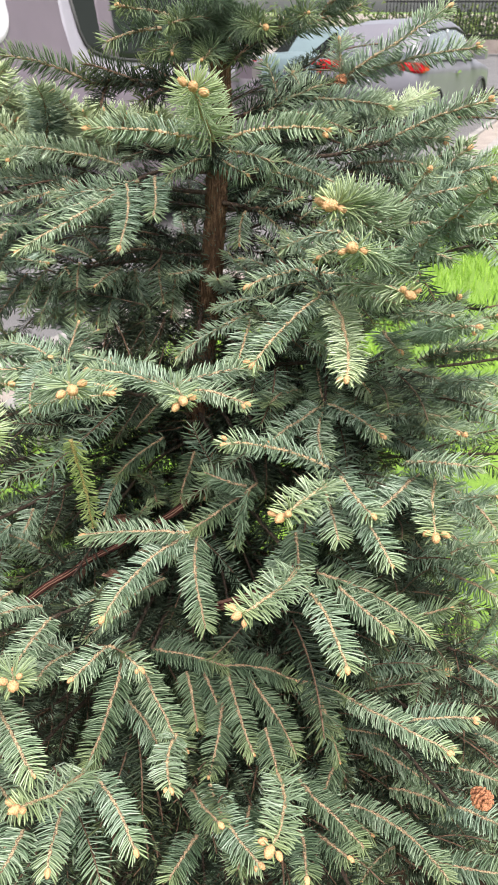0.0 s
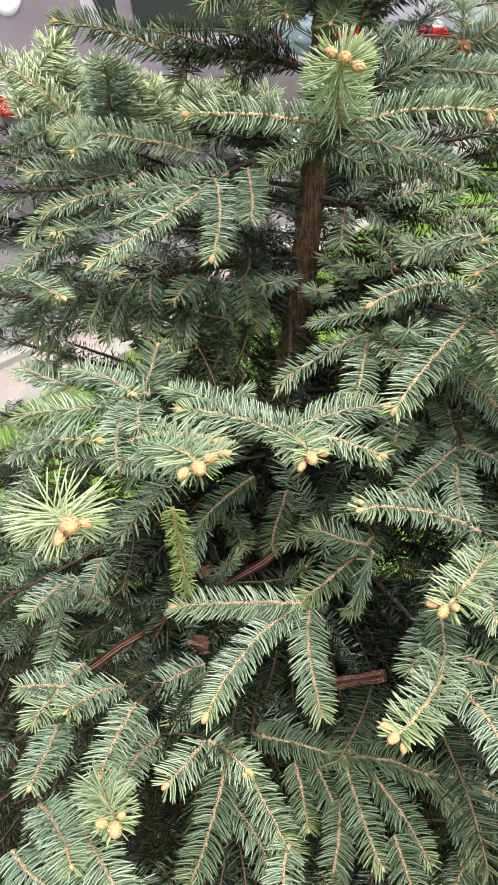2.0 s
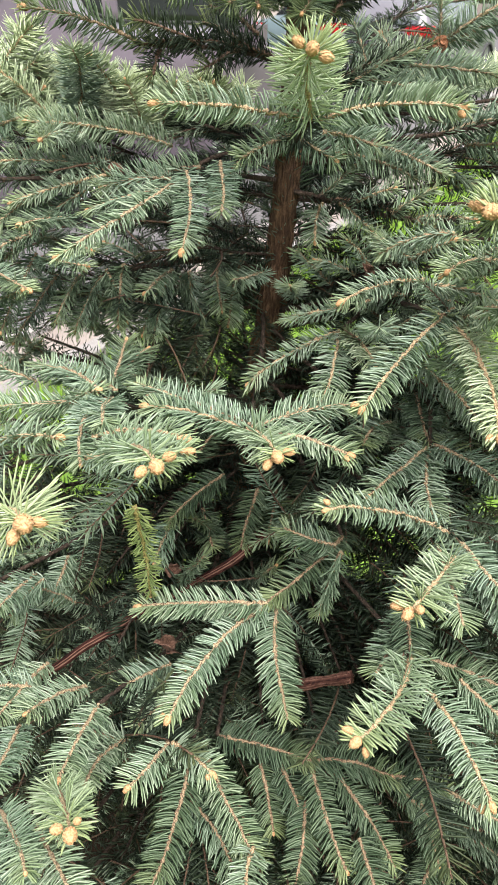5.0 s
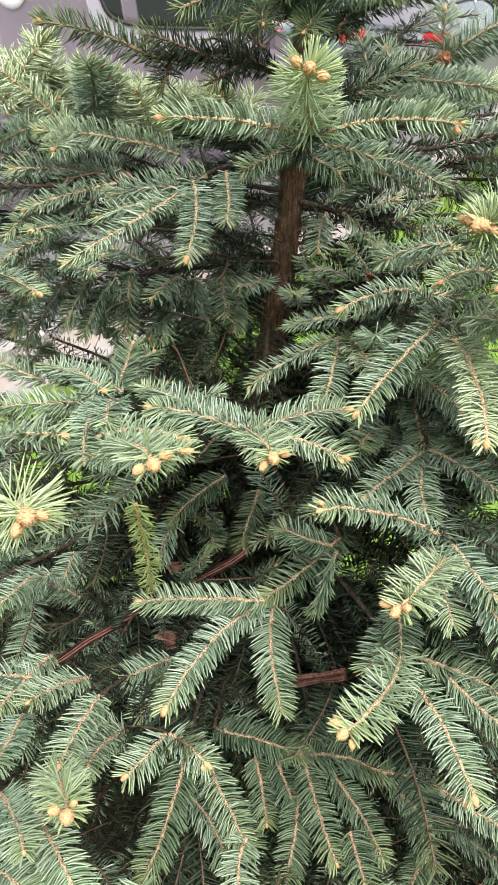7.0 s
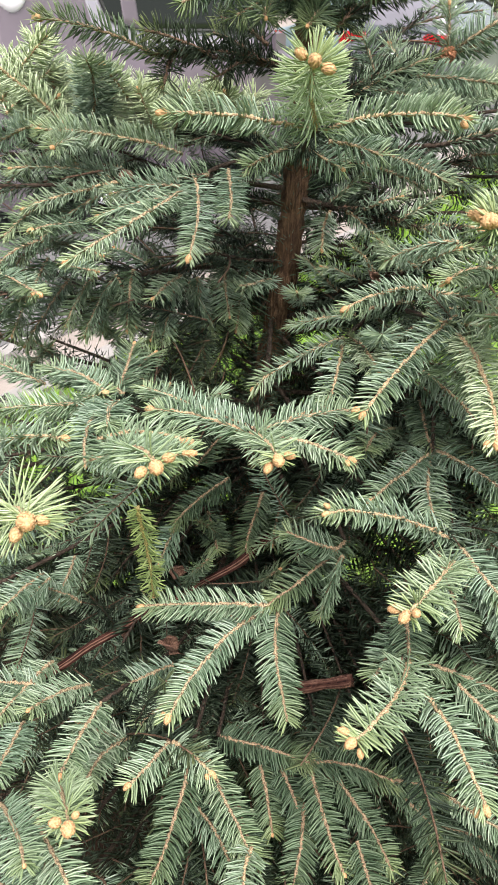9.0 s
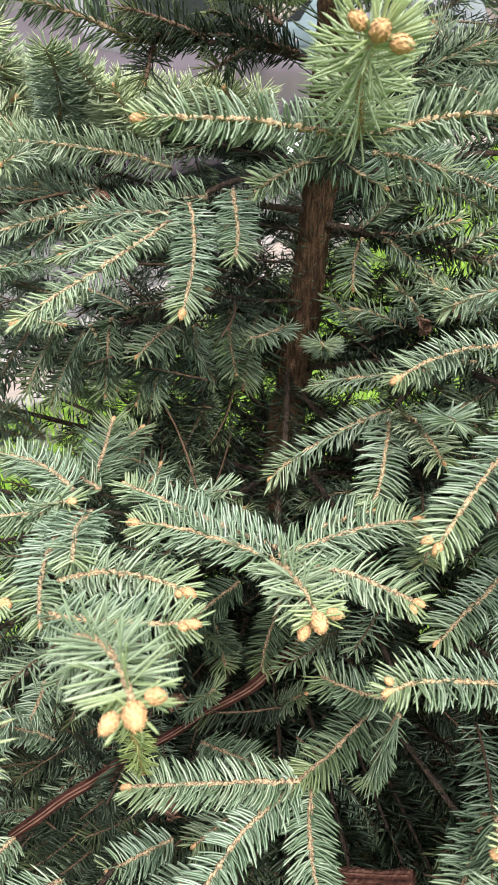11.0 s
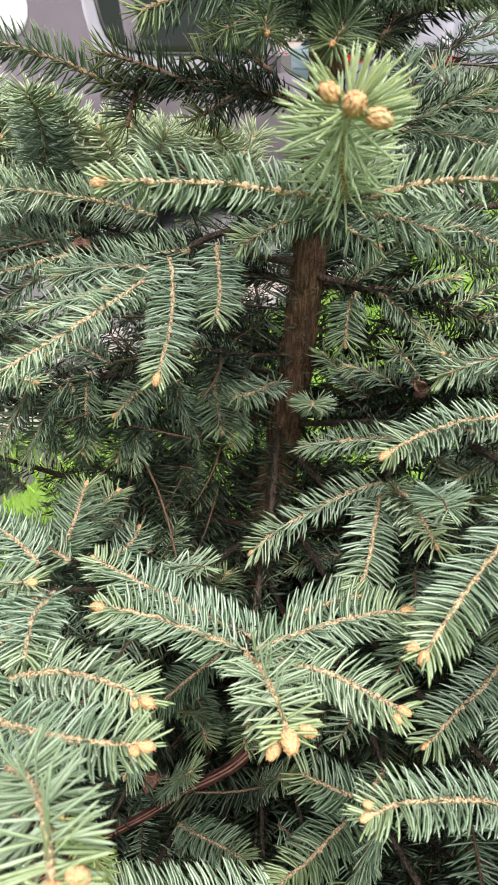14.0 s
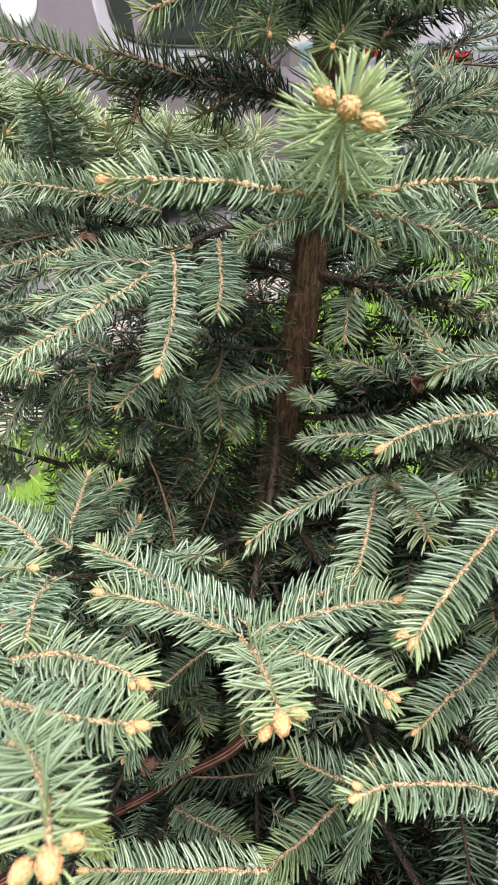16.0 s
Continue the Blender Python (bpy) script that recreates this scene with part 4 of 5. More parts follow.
shoot(b, (-0.302, 0.735, 1.482), (-0.228, 0.660, 1.488), buds=2, needle_tone='shade')
shoot(b, (-0.131, 0.802, 1.563), (-0.244, 0.772, 1.587), needle_tone='new')
shoot(b, (-0.211, 0.825, 1.568), (-0.225, 0.735, 1.579), buds=1, needle_tone='new')
shoot(b, (-0.184, 0.825, 1.544), (-0.225, 0.810, 1.552), needle_tone='new')
shoot(b, (-0.244, 0.750, 1.487), (-0.272, 0.712, 1.432), needle_tone='shade')
shoot(b, (-0.238, 0.788, 1.454), (-0.277, 0.750, 1.404), needle_tone='shade')
shoot(b, (-0.119, 0.818, 1.537), (-0.173, 0.825, 1.500), needle_tone='new')

b = bough((-0.047, 0.795, 1.570), (-0.112, 0.885, 1.563), (-0.251, 0.938, 1.555))  # left behind
# the pale tone behind the trunk carries the sunlight in its colour
shoot(b, (-0.232, 0.900, 1.562), (-0.211, 0.825, 1.633))
shoot(b, (-0.175, 0.900, 1.562), (-0.203, 0.855, 1.626), buds=1, needle_tone='pale')
shoot(b, (-0.251, 0.938, 1.553), (-0.294, 0.900, 1.605), buds=2, needle_tone='pale')
shoot(b, (-0.267, 0.938, 1.563), (-0.272, 0.900, 1.645), needle_tone='pale')
shoot(b, (-0.075, 0.900, 1.558), (-0.097, 0.862, 1.605), buds=1, needle_tone='pale')
shoot(b, (-0.141, 0.915, 1.560), (-0.159, 0.900, 1.604), buds=1, needle_tone='pale')
shoot(b, (-0.201, 0.938, 1.548), (-0.202, 0.938, 1.599), needle_tone='pale')
shoot(b, (-0.225, 0.915, 1.552), (-0.283, 0.900, 1.579), buds=1, needle_tone='pale')
shoot(b, (-0.124, 0.900, 1.555), (-0.122, 0.900, 1.599), needle_tone='pale')
shoot(b, (-0.290, 0.975, 1.541), (-0.271, 0.938, 1.614), needle_tone='pale')
shoot(b, (-0.309, 0.960, 1.549), (-0.326, 0.938, 1.609), needle_tone='pale')
shoot(b, (-0.304, 0.900, 1.549), (-0.259, 0.900, 1.594), buds=1, needle_tone='pale')
shoot(b, (-0.224, 0.975, 1.547), (-0.258, 0.975, 1.605), needle_tone='pale')
shoot(b, (-0.177, 0.975, 1.541), (-0.190, 0.975, 1.601), needle_tone='pale')
shoot(b, (-0.150, 0.938, 1.543), (-0.120, 0.938, 1.590), needle_tone='pale')
shoot(b, (-0.097, 0.900, 1.550), (-0.070, 0.938, 1.595), needle_tone='pale')
shoot(b, (-0.059, 0.862, 1.557), (-0.084, 0.840, 1.589), needle_tone='pale')
shoot(b, (-0.309, 0.900, 1.579), (-0.261, 0.900, 1.617), needle_tone='pale')
shoot(b, (-0.301, 0.862, 1.594), (-0.253, 0.862, 1.647), needle_tone='pale')
shoot(b, (-0.300, 0.825, 1.563), (-0.248, 0.788, 1.587))
shoot(b, (-0.246, 0.952, 1.560), (-0.239, 0.940, 1.620), needle_tone='pale')
shoot(b, (-0.207, 0.950, 1.560), (-0.214, 0.900, 1.619), buds=1, needle_tone='pale')
shoot(b, (-0.150, 0.950, 1.558), (-0.111, 0.900, 1.602), buds=1, needle_tone='pale')
shoot(b, (-0.295, 0.950, 1.556), (-0.309, 0.930, 1.628), needle_tone='pale')
shoot(b, (-0.172, 0.980, 1.553), (-0.166, 0.950, 1.599), needle_tone='pale')
shoot(b, (-0.225, 0.822, 1.573), (-0.294, 0.782, 1.644), needle_tone='pale')
shoot(b, (-0.226, 0.937, 1.554), (-0.226, 0.920, 1.604), needle_tone='pale')
shoot(b, (-0.213, 0.954, 1.544), (-0.186, 0.939, 1.596), needle_tone='pale')
shoot(b, (-0.185, 0.913, 1.551), (-0.181, 0.895, 1.600), buds=1, needle_tone='pale')
shoot(b, (-0.164, 0.884, 1.559), (-0.176, 0.864, 1.606), needle_tone='pale')
shoot(b, (-0.151, 0.893, 1.555), (-0.132, 0.875, 1.603), needle_tone='pale')
shoot(b, (-0.140, 0.934, 1.545), (-0.144, 0.917, 1.596), needle_tone='pale')
shoot(b, (-0.116, 0.904, 1.553), (-0.101, 0.887, 1.602), needle_tone='pale')
shoot(b, (-0.096, 0.915, 1.550), (-0.108, 0.897, 1.599), needle_tone='pale')
shoot(b, (-0.169, 0.977, 1.541), (-0.159, 0.963, 1.595), needle_tone='pale')
shoot(b, (-0.134, 0.967, 1.542), (-0.110, 0.952, 1.595), buds=1, needle_tone='pale')
shoot(b, (-0.308, 0.817, 1.340), (-0.270, 0.807, 1.379), needle_tone='new')
shoot(b, (-0.279, 0.853, 1.320), (-0.311, 0.824, 1.351), needle_tone='new')
shoot(b, (-0.254, 0.819, 1.341), (-0.285, 0.800, 1.388), needle_tone='new')

b = bough((-0.016, 0.795, 1.608), (0.033, 0.818, 1.619), (0.095, 0.846, 1.637))  # right high
shoot(b, (-0.006, 0.795, 1.611), (0.092, 0.844, 1.636), needle_tone='old_shaded')
shoot(b, (0.094, 0.844, 1.637), (0.224, 0.825, 1.669), buds=2)
shoot(b, (0.094, 0.844, 1.640), (0.196, 0.855, 1.702), buds=2)
shoot(b, (0.093, 0.844, 1.641), (0.090, 0.847, 1.675))
shoot(b, (0.048, 0.825, 1.622), (0.140, 0.810, 1.616), buds=1)
shoot(b, (0.022, 0.810, 1.615), (0.099, 0.795, 1.597))
shoot(b, (0.011, 0.802, 1.609), (0.072, 0.825, 1.635))
shoot(b, (0.033, 0.818, 1.616), (0.016, 0.825, 1.656))
shoot(b, (0.056, 0.825, 1.623), (0.046, 0.862, 1.644), buds=1, needle_tone='new')

b = bough((-0.016, 0.795, 1.582), (0.050, 0.900, 1.578), (0.141, 1.013, 1.577))  # right behind
shoot(b, (0.082, 0.975, 1.568), (0.202, 1.050, 1.585), buds=2, needle_tone='pale')
shoot(b, (0.065, 0.938, 1.573), (0.166, 1.013, 1.609))
shoot(b, (0.024, 0.862, 1.584), (0.099, 0.900, 1.602))
shoot(b, (0.141, 1.013, 1.573), (0.238, 1.087, 1.605), buds=1, needle_tone='pale')
shoot(b, (0.039, 0.937, 1.567), (0.101, 0.975, 1.600), needle_tone='pale')
shoot(b, (0.124, 0.975, 1.555), (0.181, 1.013, 1.596))
shoot(b, (0.173, 0.938, 1.555), (0.245, 0.975, 1.581))
shoot(b, (0.012, 0.862, 1.561), (0.063, 0.900, 1.573))

b = bough((-0.020, 0.788, 1.557), (0.033, 0.788, 1.570), (0.088, 0.780, 1.578), (0.135, 0.765, 1.591))  # right low reach
shoot(b, (0.088, 0.780, 1.578), (0.188, 0.765, 1.594), buds=2)
shoot(b, (0.130, 0.769, 1.589), (0.218, 0.742, 1.629), buds=3)
shoot(b, (0.033, 0.788, 1.570), (0.087, 0.750, 1.553))
shoot(b, (0.112, 0.788, 1.567), (0.178, 0.750, 1.569))
shoot(b, (0.005, 0.788, 1.562), (0.072, 0.765, 1.545))
shoot(b, (0.149, 0.788, 1.540), (0.206, 0.750, 1.594))
shoot(b, (0.144, 0.795, 1.544), (0.231, 0.750, 1.569), needle_tone='new')
shoot(b, (0.068, 0.795, 1.561), (0.126, 0.788, 1.534), needle_tone='new')

b = bough((-0.027, 0.791, 1.528), (0.003, 0.780, 1.525), (0.066, 0.746, 1.518), (0.095, 0.720, 1.525))  # right spur
shoot(b, (0.003, 0.780, 1.525), (0.066, 0.746, 1.518), needle_tone='old_shaded')
shoot(b, (0.066, 0.746, 1.518), (0.108, 0.712, 1.526), buds=1, needle_tone='new')
shoot(b, (0.023, 0.772, 1.524), (0.050, 0.750, 1.542), needle_tone='new')
shoot(b, (-0.004, 0.784, 1.527), (0.023, 0.788, 1.551))
shoot(b, (0.009, 0.772, 1.524), (0.042, 0.750, 1.500), needle_tone='new')
shoot(b, (-0.010, 0.788, 1.522), (0.024, 0.825, 1.530))
shoot(b, (0.050, 0.750, 1.522), (0.082, 0.750, 1.542))
shoot(b, (0.068, 0.742, 1.518), (0.105, 0.712, 1.510), needle_tone='new')
shoot(b, (-0.004, 0.780, 1.523), (-0.010, 0.765, 1.493), needle_tone='new')

b = bough((-0.026, 0.788, 1.436), (0.001, 0.772, 1.450), (0.037, 0.742, 1.476), (0.079, 0.712, 1.499))  # right lower spur
shoot(b, (0.007, 0.765, 1.456), (0.066, 0.728, 1.488), needle_tone='old_shaded')
shoot(b, (0.062, 0.728, 1.488), (0.090, 0.698, 1.516), buds=1, needle_tone='new')
shoot(b, (0.037, 0.742, 1.476), (0.014, 0.728, 1.506), needle_tone='new')
shoot(b, (0.055, 0.735, 1.481), (0.035, 0.750, 1.507), needle_tone='new')
shoot(b, (-0.020, 0.780, 1.437), (-0.031, 0.728, 1.467), needle_tone='new')
shoot(b, (0.007, 0.765, 1.456), (-0.023, 0.780, 1.479), needle_tone='new')
shoot(b, (0.056, 0.735, 1.477), (0.080, 0.728, 1.517), needle_tone='pale')
shoot(b, (0.070, 0.720, 1.488), (0.036, 0.698, 1.515), needle_tone='new')
shoot(b, (0.025, 0.750, 1.470), (-0.009, 0.765, 1.478), needle_tone='new')

b = bough((-0.028, 0.788, 1.406), (0.007, 0.750, 1.433), (0.024, 0.698, 1.460), (0.006, 0.658, 1.459))  # right middle
shoot(b, (0.062, 0.656, 1.500), (-0.001, 0.630, 1.492), buds=1, needle_tone='new')
shoot(b, (0.003, 0.658, 1.458), (-0.066, 0.645, 1.420), needle_tone='new')
shoot(b, (0.002, 0.658, 1.455), (-0.013, 0.604, 1.428), needle_tone='new')
shoot(b, (0.008, 0.660, 1.457), (0.023, 0.608, 1.455), needle_tone='pale')
shoot(b, (0.017, 0.712, 1.455), (-0.035, 0.731, 1.437), needle_tone='new')
shoot(b, (0.053, 0.675, 1.480), (0.018, 0.675, 1.473), needle_tone='new')
shoot(b, (0.030, 0.698, 1.460), (0.052, 0.660, 1.447), needle_tone='new')
shoot(b, (0.090, 0.675, 1.477), (0.041, 0.660, 1.458), needle_tone='new')
shoot(b, (0.007, 0.750, 1.335), (-0.038, 0.735, 1.337), needle_tone='new')

b = bough((-0.036, 0.788, 1.422), (0.028, 0.712, 1.463), (0.057, 0.637, 1.485), (0.063, 0.589, 1.500))  # right long
shoot(b, (0.067, 0.593, 1.503), (0.003, 0.529, 1.464), buds=2, needle_tone='new')
shoot(b, (0.067, 0.585, 1.495), (0.069, 0.476, 1.476), buds=2, needle_tone='pale')
shoot(b, (0.107, 0.615, 1.526), (0.054, 0.574, 1.534), buds=2, needle_tone='new')
shoot(b, (0.112, 0.585, 1.558), (0.056, 0.514, 1.587), buds=3, needle_tone='new')
shoot(b, (0.065, 0.593, 1.497), (0.117, 0.562, 1.501), needle_tone='new')
shoot(b, (0.063, 0.600, 1.496), (0.075, 0.555, 1.465), needle_tone='new')
shoot(b, (0.062, 0.637, 1.502), (0.116, 0.622, 1.491), needle_tone='new')
shoot(b, (0.106, 0.566, 1.552), (0.057, 0.512, 1.587), buds=3, needle_tone='new')
shoot(b, (0.127, 0.547, 1.523), (0.067, 0.478, 1.568), buds=3, needle_tone='new')
shoot(b, (0.115, 0.540, 1.538), (0.149, 0.458, 1.613), buds=2, needle_tone='new')
shoot(b, (0.136, 0.517, 1.565), (0.139, 0.495, 1.585), buds=1)
shoot(b, (0.073, 0.555, 1.518), (0.110, 0.499, 1.530), buds=3, needle_tone='new')
shoot(b, (0.133, 0.562, 1.472), (0.155, 0.476, 1.515), buds=2)
shoot(b, (0.144, 0.615, 1.445), (0.170, 0.585, 1.499), buds=1)
shoot(b, (0.121, 0.630, 1.450), (0.127, 0.581, 1.452), buds=1)
shoot(b, (0.123, 0.637, 1.543), (0.188, 0.600, 1.552))
shoot(b, (0.115, 0.637, 1.524), (0.164, 0.600, 1.525))
shoot(b, (0.079, 0.660, 1.532), (0.030, 0.675, 1.513), needle_tone='new')
shoot(b, (0.095, 0.600, 1.477), (0.054, 0.585, 1.502), needle_tone='pale')
shoot(b, (0.156, 0.637, 1.419), (0.222, 0.600, 1.456))
shoot(b, (0.141, 0.660, 1.403), (0.211, 0.600, 1.402))
shoot(b, (0.138, 0.675, 1.553), (0.192, 0.660, 1.571))
shoot(b, (0.082, 0.637, 1.514), (0.119, 0.615, 1.548), needle_tone='new')
shoot(b, (0.127, 0.600, 1.534), (0.174, 0.525, 1.571), buds=1, needle_tone='new')
shoot(b, (0.118, 0.637, 1.552), (0.138, 0.600, 1.595), buds=1, needle_tone='new')
shoot(b, (0.156, 0.712, 1.550), (0.197, 0.712, 1.593), buds=1)
shoot(b, (0.165, 0.712, 1.560), (0.226, 0.712, 1.580))
shoot(b, (0.147, 0.788, 1.562), (0.223, 0.750, 1.550))
shoot(b, (0.123, 0.600, 1.477), (0.154, 0.540, 1.499))
shoot(b, (0.151, 0.585, 1.460), (0.185, 0.525, 1.505), buds=1)
shoot(b, (0.155, 0.600, 1.435), (0.195, 0.540, 1.470), needle_tone='deep')
shoot(b, (0.061, 0.637, 1.441), (0.108, 0.585, 1.410), needle_tone='new')

b = bough((-0.050, 0.797, 1.420), (-0.059, 0.680, 1.399), (-0.068, 0.562, 1.428))  # junction front
shoot(b, (-0.067, 0.562, 1.428), (-0.137, 0.584, 1.434), buds=1, needle_tone='new')
shoot(b, (-0.059, 0.574, 1.423), (-0.149, 0.626, 1.429))
shoot(b, (-0.065, 0.562, 1.429), (0.006, 0.581, 1.437), buds=1)
shoot(b, (-0.068, 0.562, 1.427), (-0.050, 0.504, 1.446), buds=3, needle_tone='new')
shoot(b, (-0.056, 0.559, 1.427), (-0.002, 0.532, 1.428), buds=2)
shoot(b, (-0.049, 0.600, 1.414), (-0.012, 0.600, 1.429), needle_tone='new')

b = bough((-0.058, 0.797, 1.326), (-0.112, 0.695, 1.355), (-0.165, 0.593, 1.434))  # left near
shoot(b, (-0.165, 0.595, 1.434), (-0.170, 0.515, 1.431), needle=0.9)
shoot(b, (-0.165, 0.536, 1.438), (-0.105, 0.515, 1.450), buds=2, needle_tone='new')
shoot(b, (-0.167, 0.517, 1.435), (-0.101, 0.489, 1.458), buds=2, needle_tone='new')
shoot(b, (-0.229, 0.637, 1.392), (-0.170, 0.590, 1.443), buds=1)
shoot(b, (-0.161, 0.593, 1.434), (-0.158, 0.540, 1.446))
shoot(b, (-0.173, 0.645, 1.416), (-0.162, 0.675, 1.442), needle_tone='shade')
shoot(b, (-0.172, 0.645, 1.416), (-0.148, 0.690, 1.428), needle_tone='shade')
shoot(b, (-0.131, 0.690, 1.382), (-0.167, 0.705, 1.396), needle_tone='shade')
shoot(b, (-0.167, 0.637, 1.417), (-0.194, 0.652, 1.427), needle_tone='shade')
shoot(b, (-0.152, 0.675, 1.390), (-0.139, 0.698, 1.394))
shoot(b, (-0.186, 0.660, 1.406), (-0.228, 0.675, 1.414), needle_tone='shade')
shoot(b, (-0.141, 0.473, 1.469), (-0.110, 0.418, 1.497), buds=3, needle_tone='new')
shoot(b, (-0.200, 0.458, 1.438), (-0.174, 0.413, 1.467), buds=3, needle_tone='pale', needle=1.5)
shoot(b, (-0.133, 0.485, 1.422), (-0.135, 0.525, 1.313), needle_tone='lime', needle=0.66)
shoot(b, (-0.189, 0.600, 1.427), (-0.252, 0.585, 1.430))
shoot(b, (-0.240, 0.525, 1.434), (-0.174, 0.495, 1.464), buds=1, needle_tone='new')
shoot(b, (-0.234, 0.660, 1.412), (-0.276, 0.675, 1.424))
shoot(b, (-0.241, 0.750, 1.482), (-0.195, 0.712, 1.489))
shoot(b, (-0.248, 0.788, 1.489), (-0.198, 0.750, 1.490))
shoot(b, (-0.177, 0.622, 1.427), (-0.231, 0.660, 1.427))
shoot(b, (-0.086, 0.660, 1.325), (-0.133, 0.630, 1.297), needle_tone='deep')
shoot(b, (-0.130, 0.630, 1.297), (-0.145, 0.615, 1.264))
shoot(b, (-0.057, 0.675, 1.299), (-0.072, 0.645, 1.256), needle_tone='deep')
shoot(b, (-0.040, 0.690, 1.290), (-0.047, 0.660, 1.251), needle_tone='deep')
shoot(b, (-0.235, 0.600, 1.260), (-0.263, 0.585, 1.233))
shoot(b, (-0.223, 0.637, 1.254), (-0.236, 0.615, 1.223))
shoot(b, (-0.117, 0.675, 1.326), (-0.084, 0.712, 1.347), needle_tone='deep')
shoot(b, (-0.108, 0.690, 1.266), (-0.097, 0.652, 1.251), needle_tone='deep')
shoot(b, (-0.077, 0.690, 1.211), (-0.114, 0.645, 1.289), needle_tone='deep')
shoot(b, (-0.114, 0.615, 1.215), (-0.069, 0.585, 1.230), needle_tone='shade')
shoot(b, (-0.072, 0.645, 1.199), (-0.041, 0.630, 1.248), needle_tone='shade')
shoot(b, (-0.126, 0.630, 1.227), (-0.102, 0.615, 1.271), needle_tone='shade')

b = bough((-0.051, 0.797, 1.408), (0.007, 0.721, 1.385), (0.065, 0.645, 1.411), (0.068, 0.600, 1.393))  # right whorl
shoot(b, (0.068, 0.600, 1.392), (0.017, 0.551, 1.382))
shoot(b, (0.069, 0.600, 1.391), (0.062, 0.541, 1.370))
shoot(b, (0.071, 0.600, 1.393), (0.112, 0.547, 1.391), buds=1)
shoot(b, (0.065, 0.645, 1.411), (0.068, 0.600, 1.393), needle_tone='deep')
shoot(b, (0.142, 0.593, 1.375), (0.170, 0.517, 1.409), buds=2)
shoot(b, (0.112, 0.600, 1.380), (0.170, 0.555, 1.404))
shoot(b, (0.127, 0.615, 1.354), (0.176, 0.562, 1.337))
shoot(b, (0.050, 0.652, 1.381), (0.019, 0.600, 1.393), needle_tone='shade')
shoot(b, (0.177, 0.660, 1.373), (0.223, 0.600, 1.391))
shoot(b, (0.107, 0.637, 1.384), (0.154, 0.615, 1.401))
shoot(b, (0.169, 0.600, 1.414), (0.197, 0.525, 1.445))
shoot(b, (0.130, 0.525, 1.378), (0.177, 0.488, 1.396))
shoot(b, (0.154, 0.495, 1.353), (0.181, 0.450, 1.395))
shoot(b, (0.159, 0.465, 1.331), (0.182, 0.435, 1.365), buds=1)
shoot(b, (0.156, 0.525, 1.315), (0.193, 0.465, 1.314), needle_tone='shade')

b = bough((-0.055, 0.797, 1.361), (0.005, 0.657, 1.345), (0.065, 0.517, 1.378))  # right fork
shoot(b, (0.065, 0.517, 1.377), (-0.019, 0.495, 1.412), buds=2, needle_tone='new')
shoot(b, (0.065, 0.495, 1.376), (0.023, 0.435, 1.388), buds=3, needle_tone='new')
shoot(b, (0.074, 0.517, 1.369), (0.096, 0.470, 1.363), buds=1)
shoot(b, (0.078, 0.510, 1.360), (0.110, 0.450, 1.331))
shoot(b, (0.155, 0.525, 1.361), (0.141, 0.455, 1.355), buds=3, needle_tone='new')
shoot(b, (0.142, 0.532, 1.362), (0.095, 0.480, 1.356), buds=1)
shoot(b, (0.177, 0.562, 1.331), (0.209, 0.510, 1.320), needle_tone='shade')
shoot(b, (0.161, 0.525, 1.271), (0.202, 0.465, 1.285), needle_tone='shade')
shoot(b, (0.132, 0.562, 1.319), (0.161, 0.525, 1.271), needle_tone='shade')
shoot(b, (0.061, 0.525, 1.361), (0.071, 0.473, 1.337))

b = bough((-0.062, 0.797, 1.290), (-0.011, 0.635, 1.276), (0.040, 0.473, 1.311))  # front lower right
shoot(b, (0.039, 0.471, 1.311), (-0.008, 0.389, 1.337), buds=3, needle_tone='new')
shoot(b, (0.045, 0.458, 1.302), (0.069, 0.377, 1.297), buds=2, needle_tone='new')
shoot(b, (0.055, 0.480, 1.299), (0.145, 0.442, 1.264), needle_tone='shade')
shoot(b, (0.037, 0.488, 1.334), (0.040, 0.473, 1.310), needle_tone='deep')
shoot(b, (0.043, 0.510, 1.308), (0.018, 0.465, 1.303), needle_tone='shade')
shoot(b, (0.072, 0.465, 1.297), (0.111, 0.435, 1.277), needle_tone='shade')
shoot(b, (0.106, 0.495, 1.218), (0.167, 0.465, 1.273), needle_tone='shade')

b = bough((-0.058, 0.797, 1.333), (-0.015, 0.690, 1.313), (0.008, 0.585, 1.318))  # left fan
shoot(b, (-0.052, 0.525, 1.306), (-0.143, 0.521, 1.307), buds=1)
shoot(b, (-0.053, 0.525, 1.304), (-0.118, 0.450, 1.276), buds=2)
shoot(b, (-0.045, 0.525, 1.302), (-0.037, 0.479, 1.239), needle_tone='shade')
shoot(b, (0.008, 0.585, 1.318), (-0.052, 0.526, 1.307), needle_tone='deep')
shoot(b, (-0.000, 0.540, 1.342), (-0.013, 0.540, 1.281), needle_tone='shade')
shoot(b, (-0.002, 0.555, 1.334), (-0.039, 0.562, 1.344), needle_tone='shade')
shoot(b, (-0.082, 0.570, 1.218), (-0.113, 0.540, 1.219), needle_tone='shade')
shoot(b, (-0.126, 0.540, 1.225), (-0.164, 0.525, 1.217))

b = bough((-0.068, 0.797, 1.219), (-0.121, 0.644, 1.165), (-0.174, 0.491, 1.238))  # lower left
shoot(b, (-0.173, 0.490, 1.240), (-0.189, 0.428, 1.243), buds=1)
shoot(b, (-0.157, 0.495, 1.195), (-0.178, 0.443, 1.213))
shoot(b, (-0.223, 0.540, 1.225), (-0.249, 0.480, 1.229))
shoot(b, (-0.227, 0.517, 1.226), (-0.265, 0.510, 1.235))
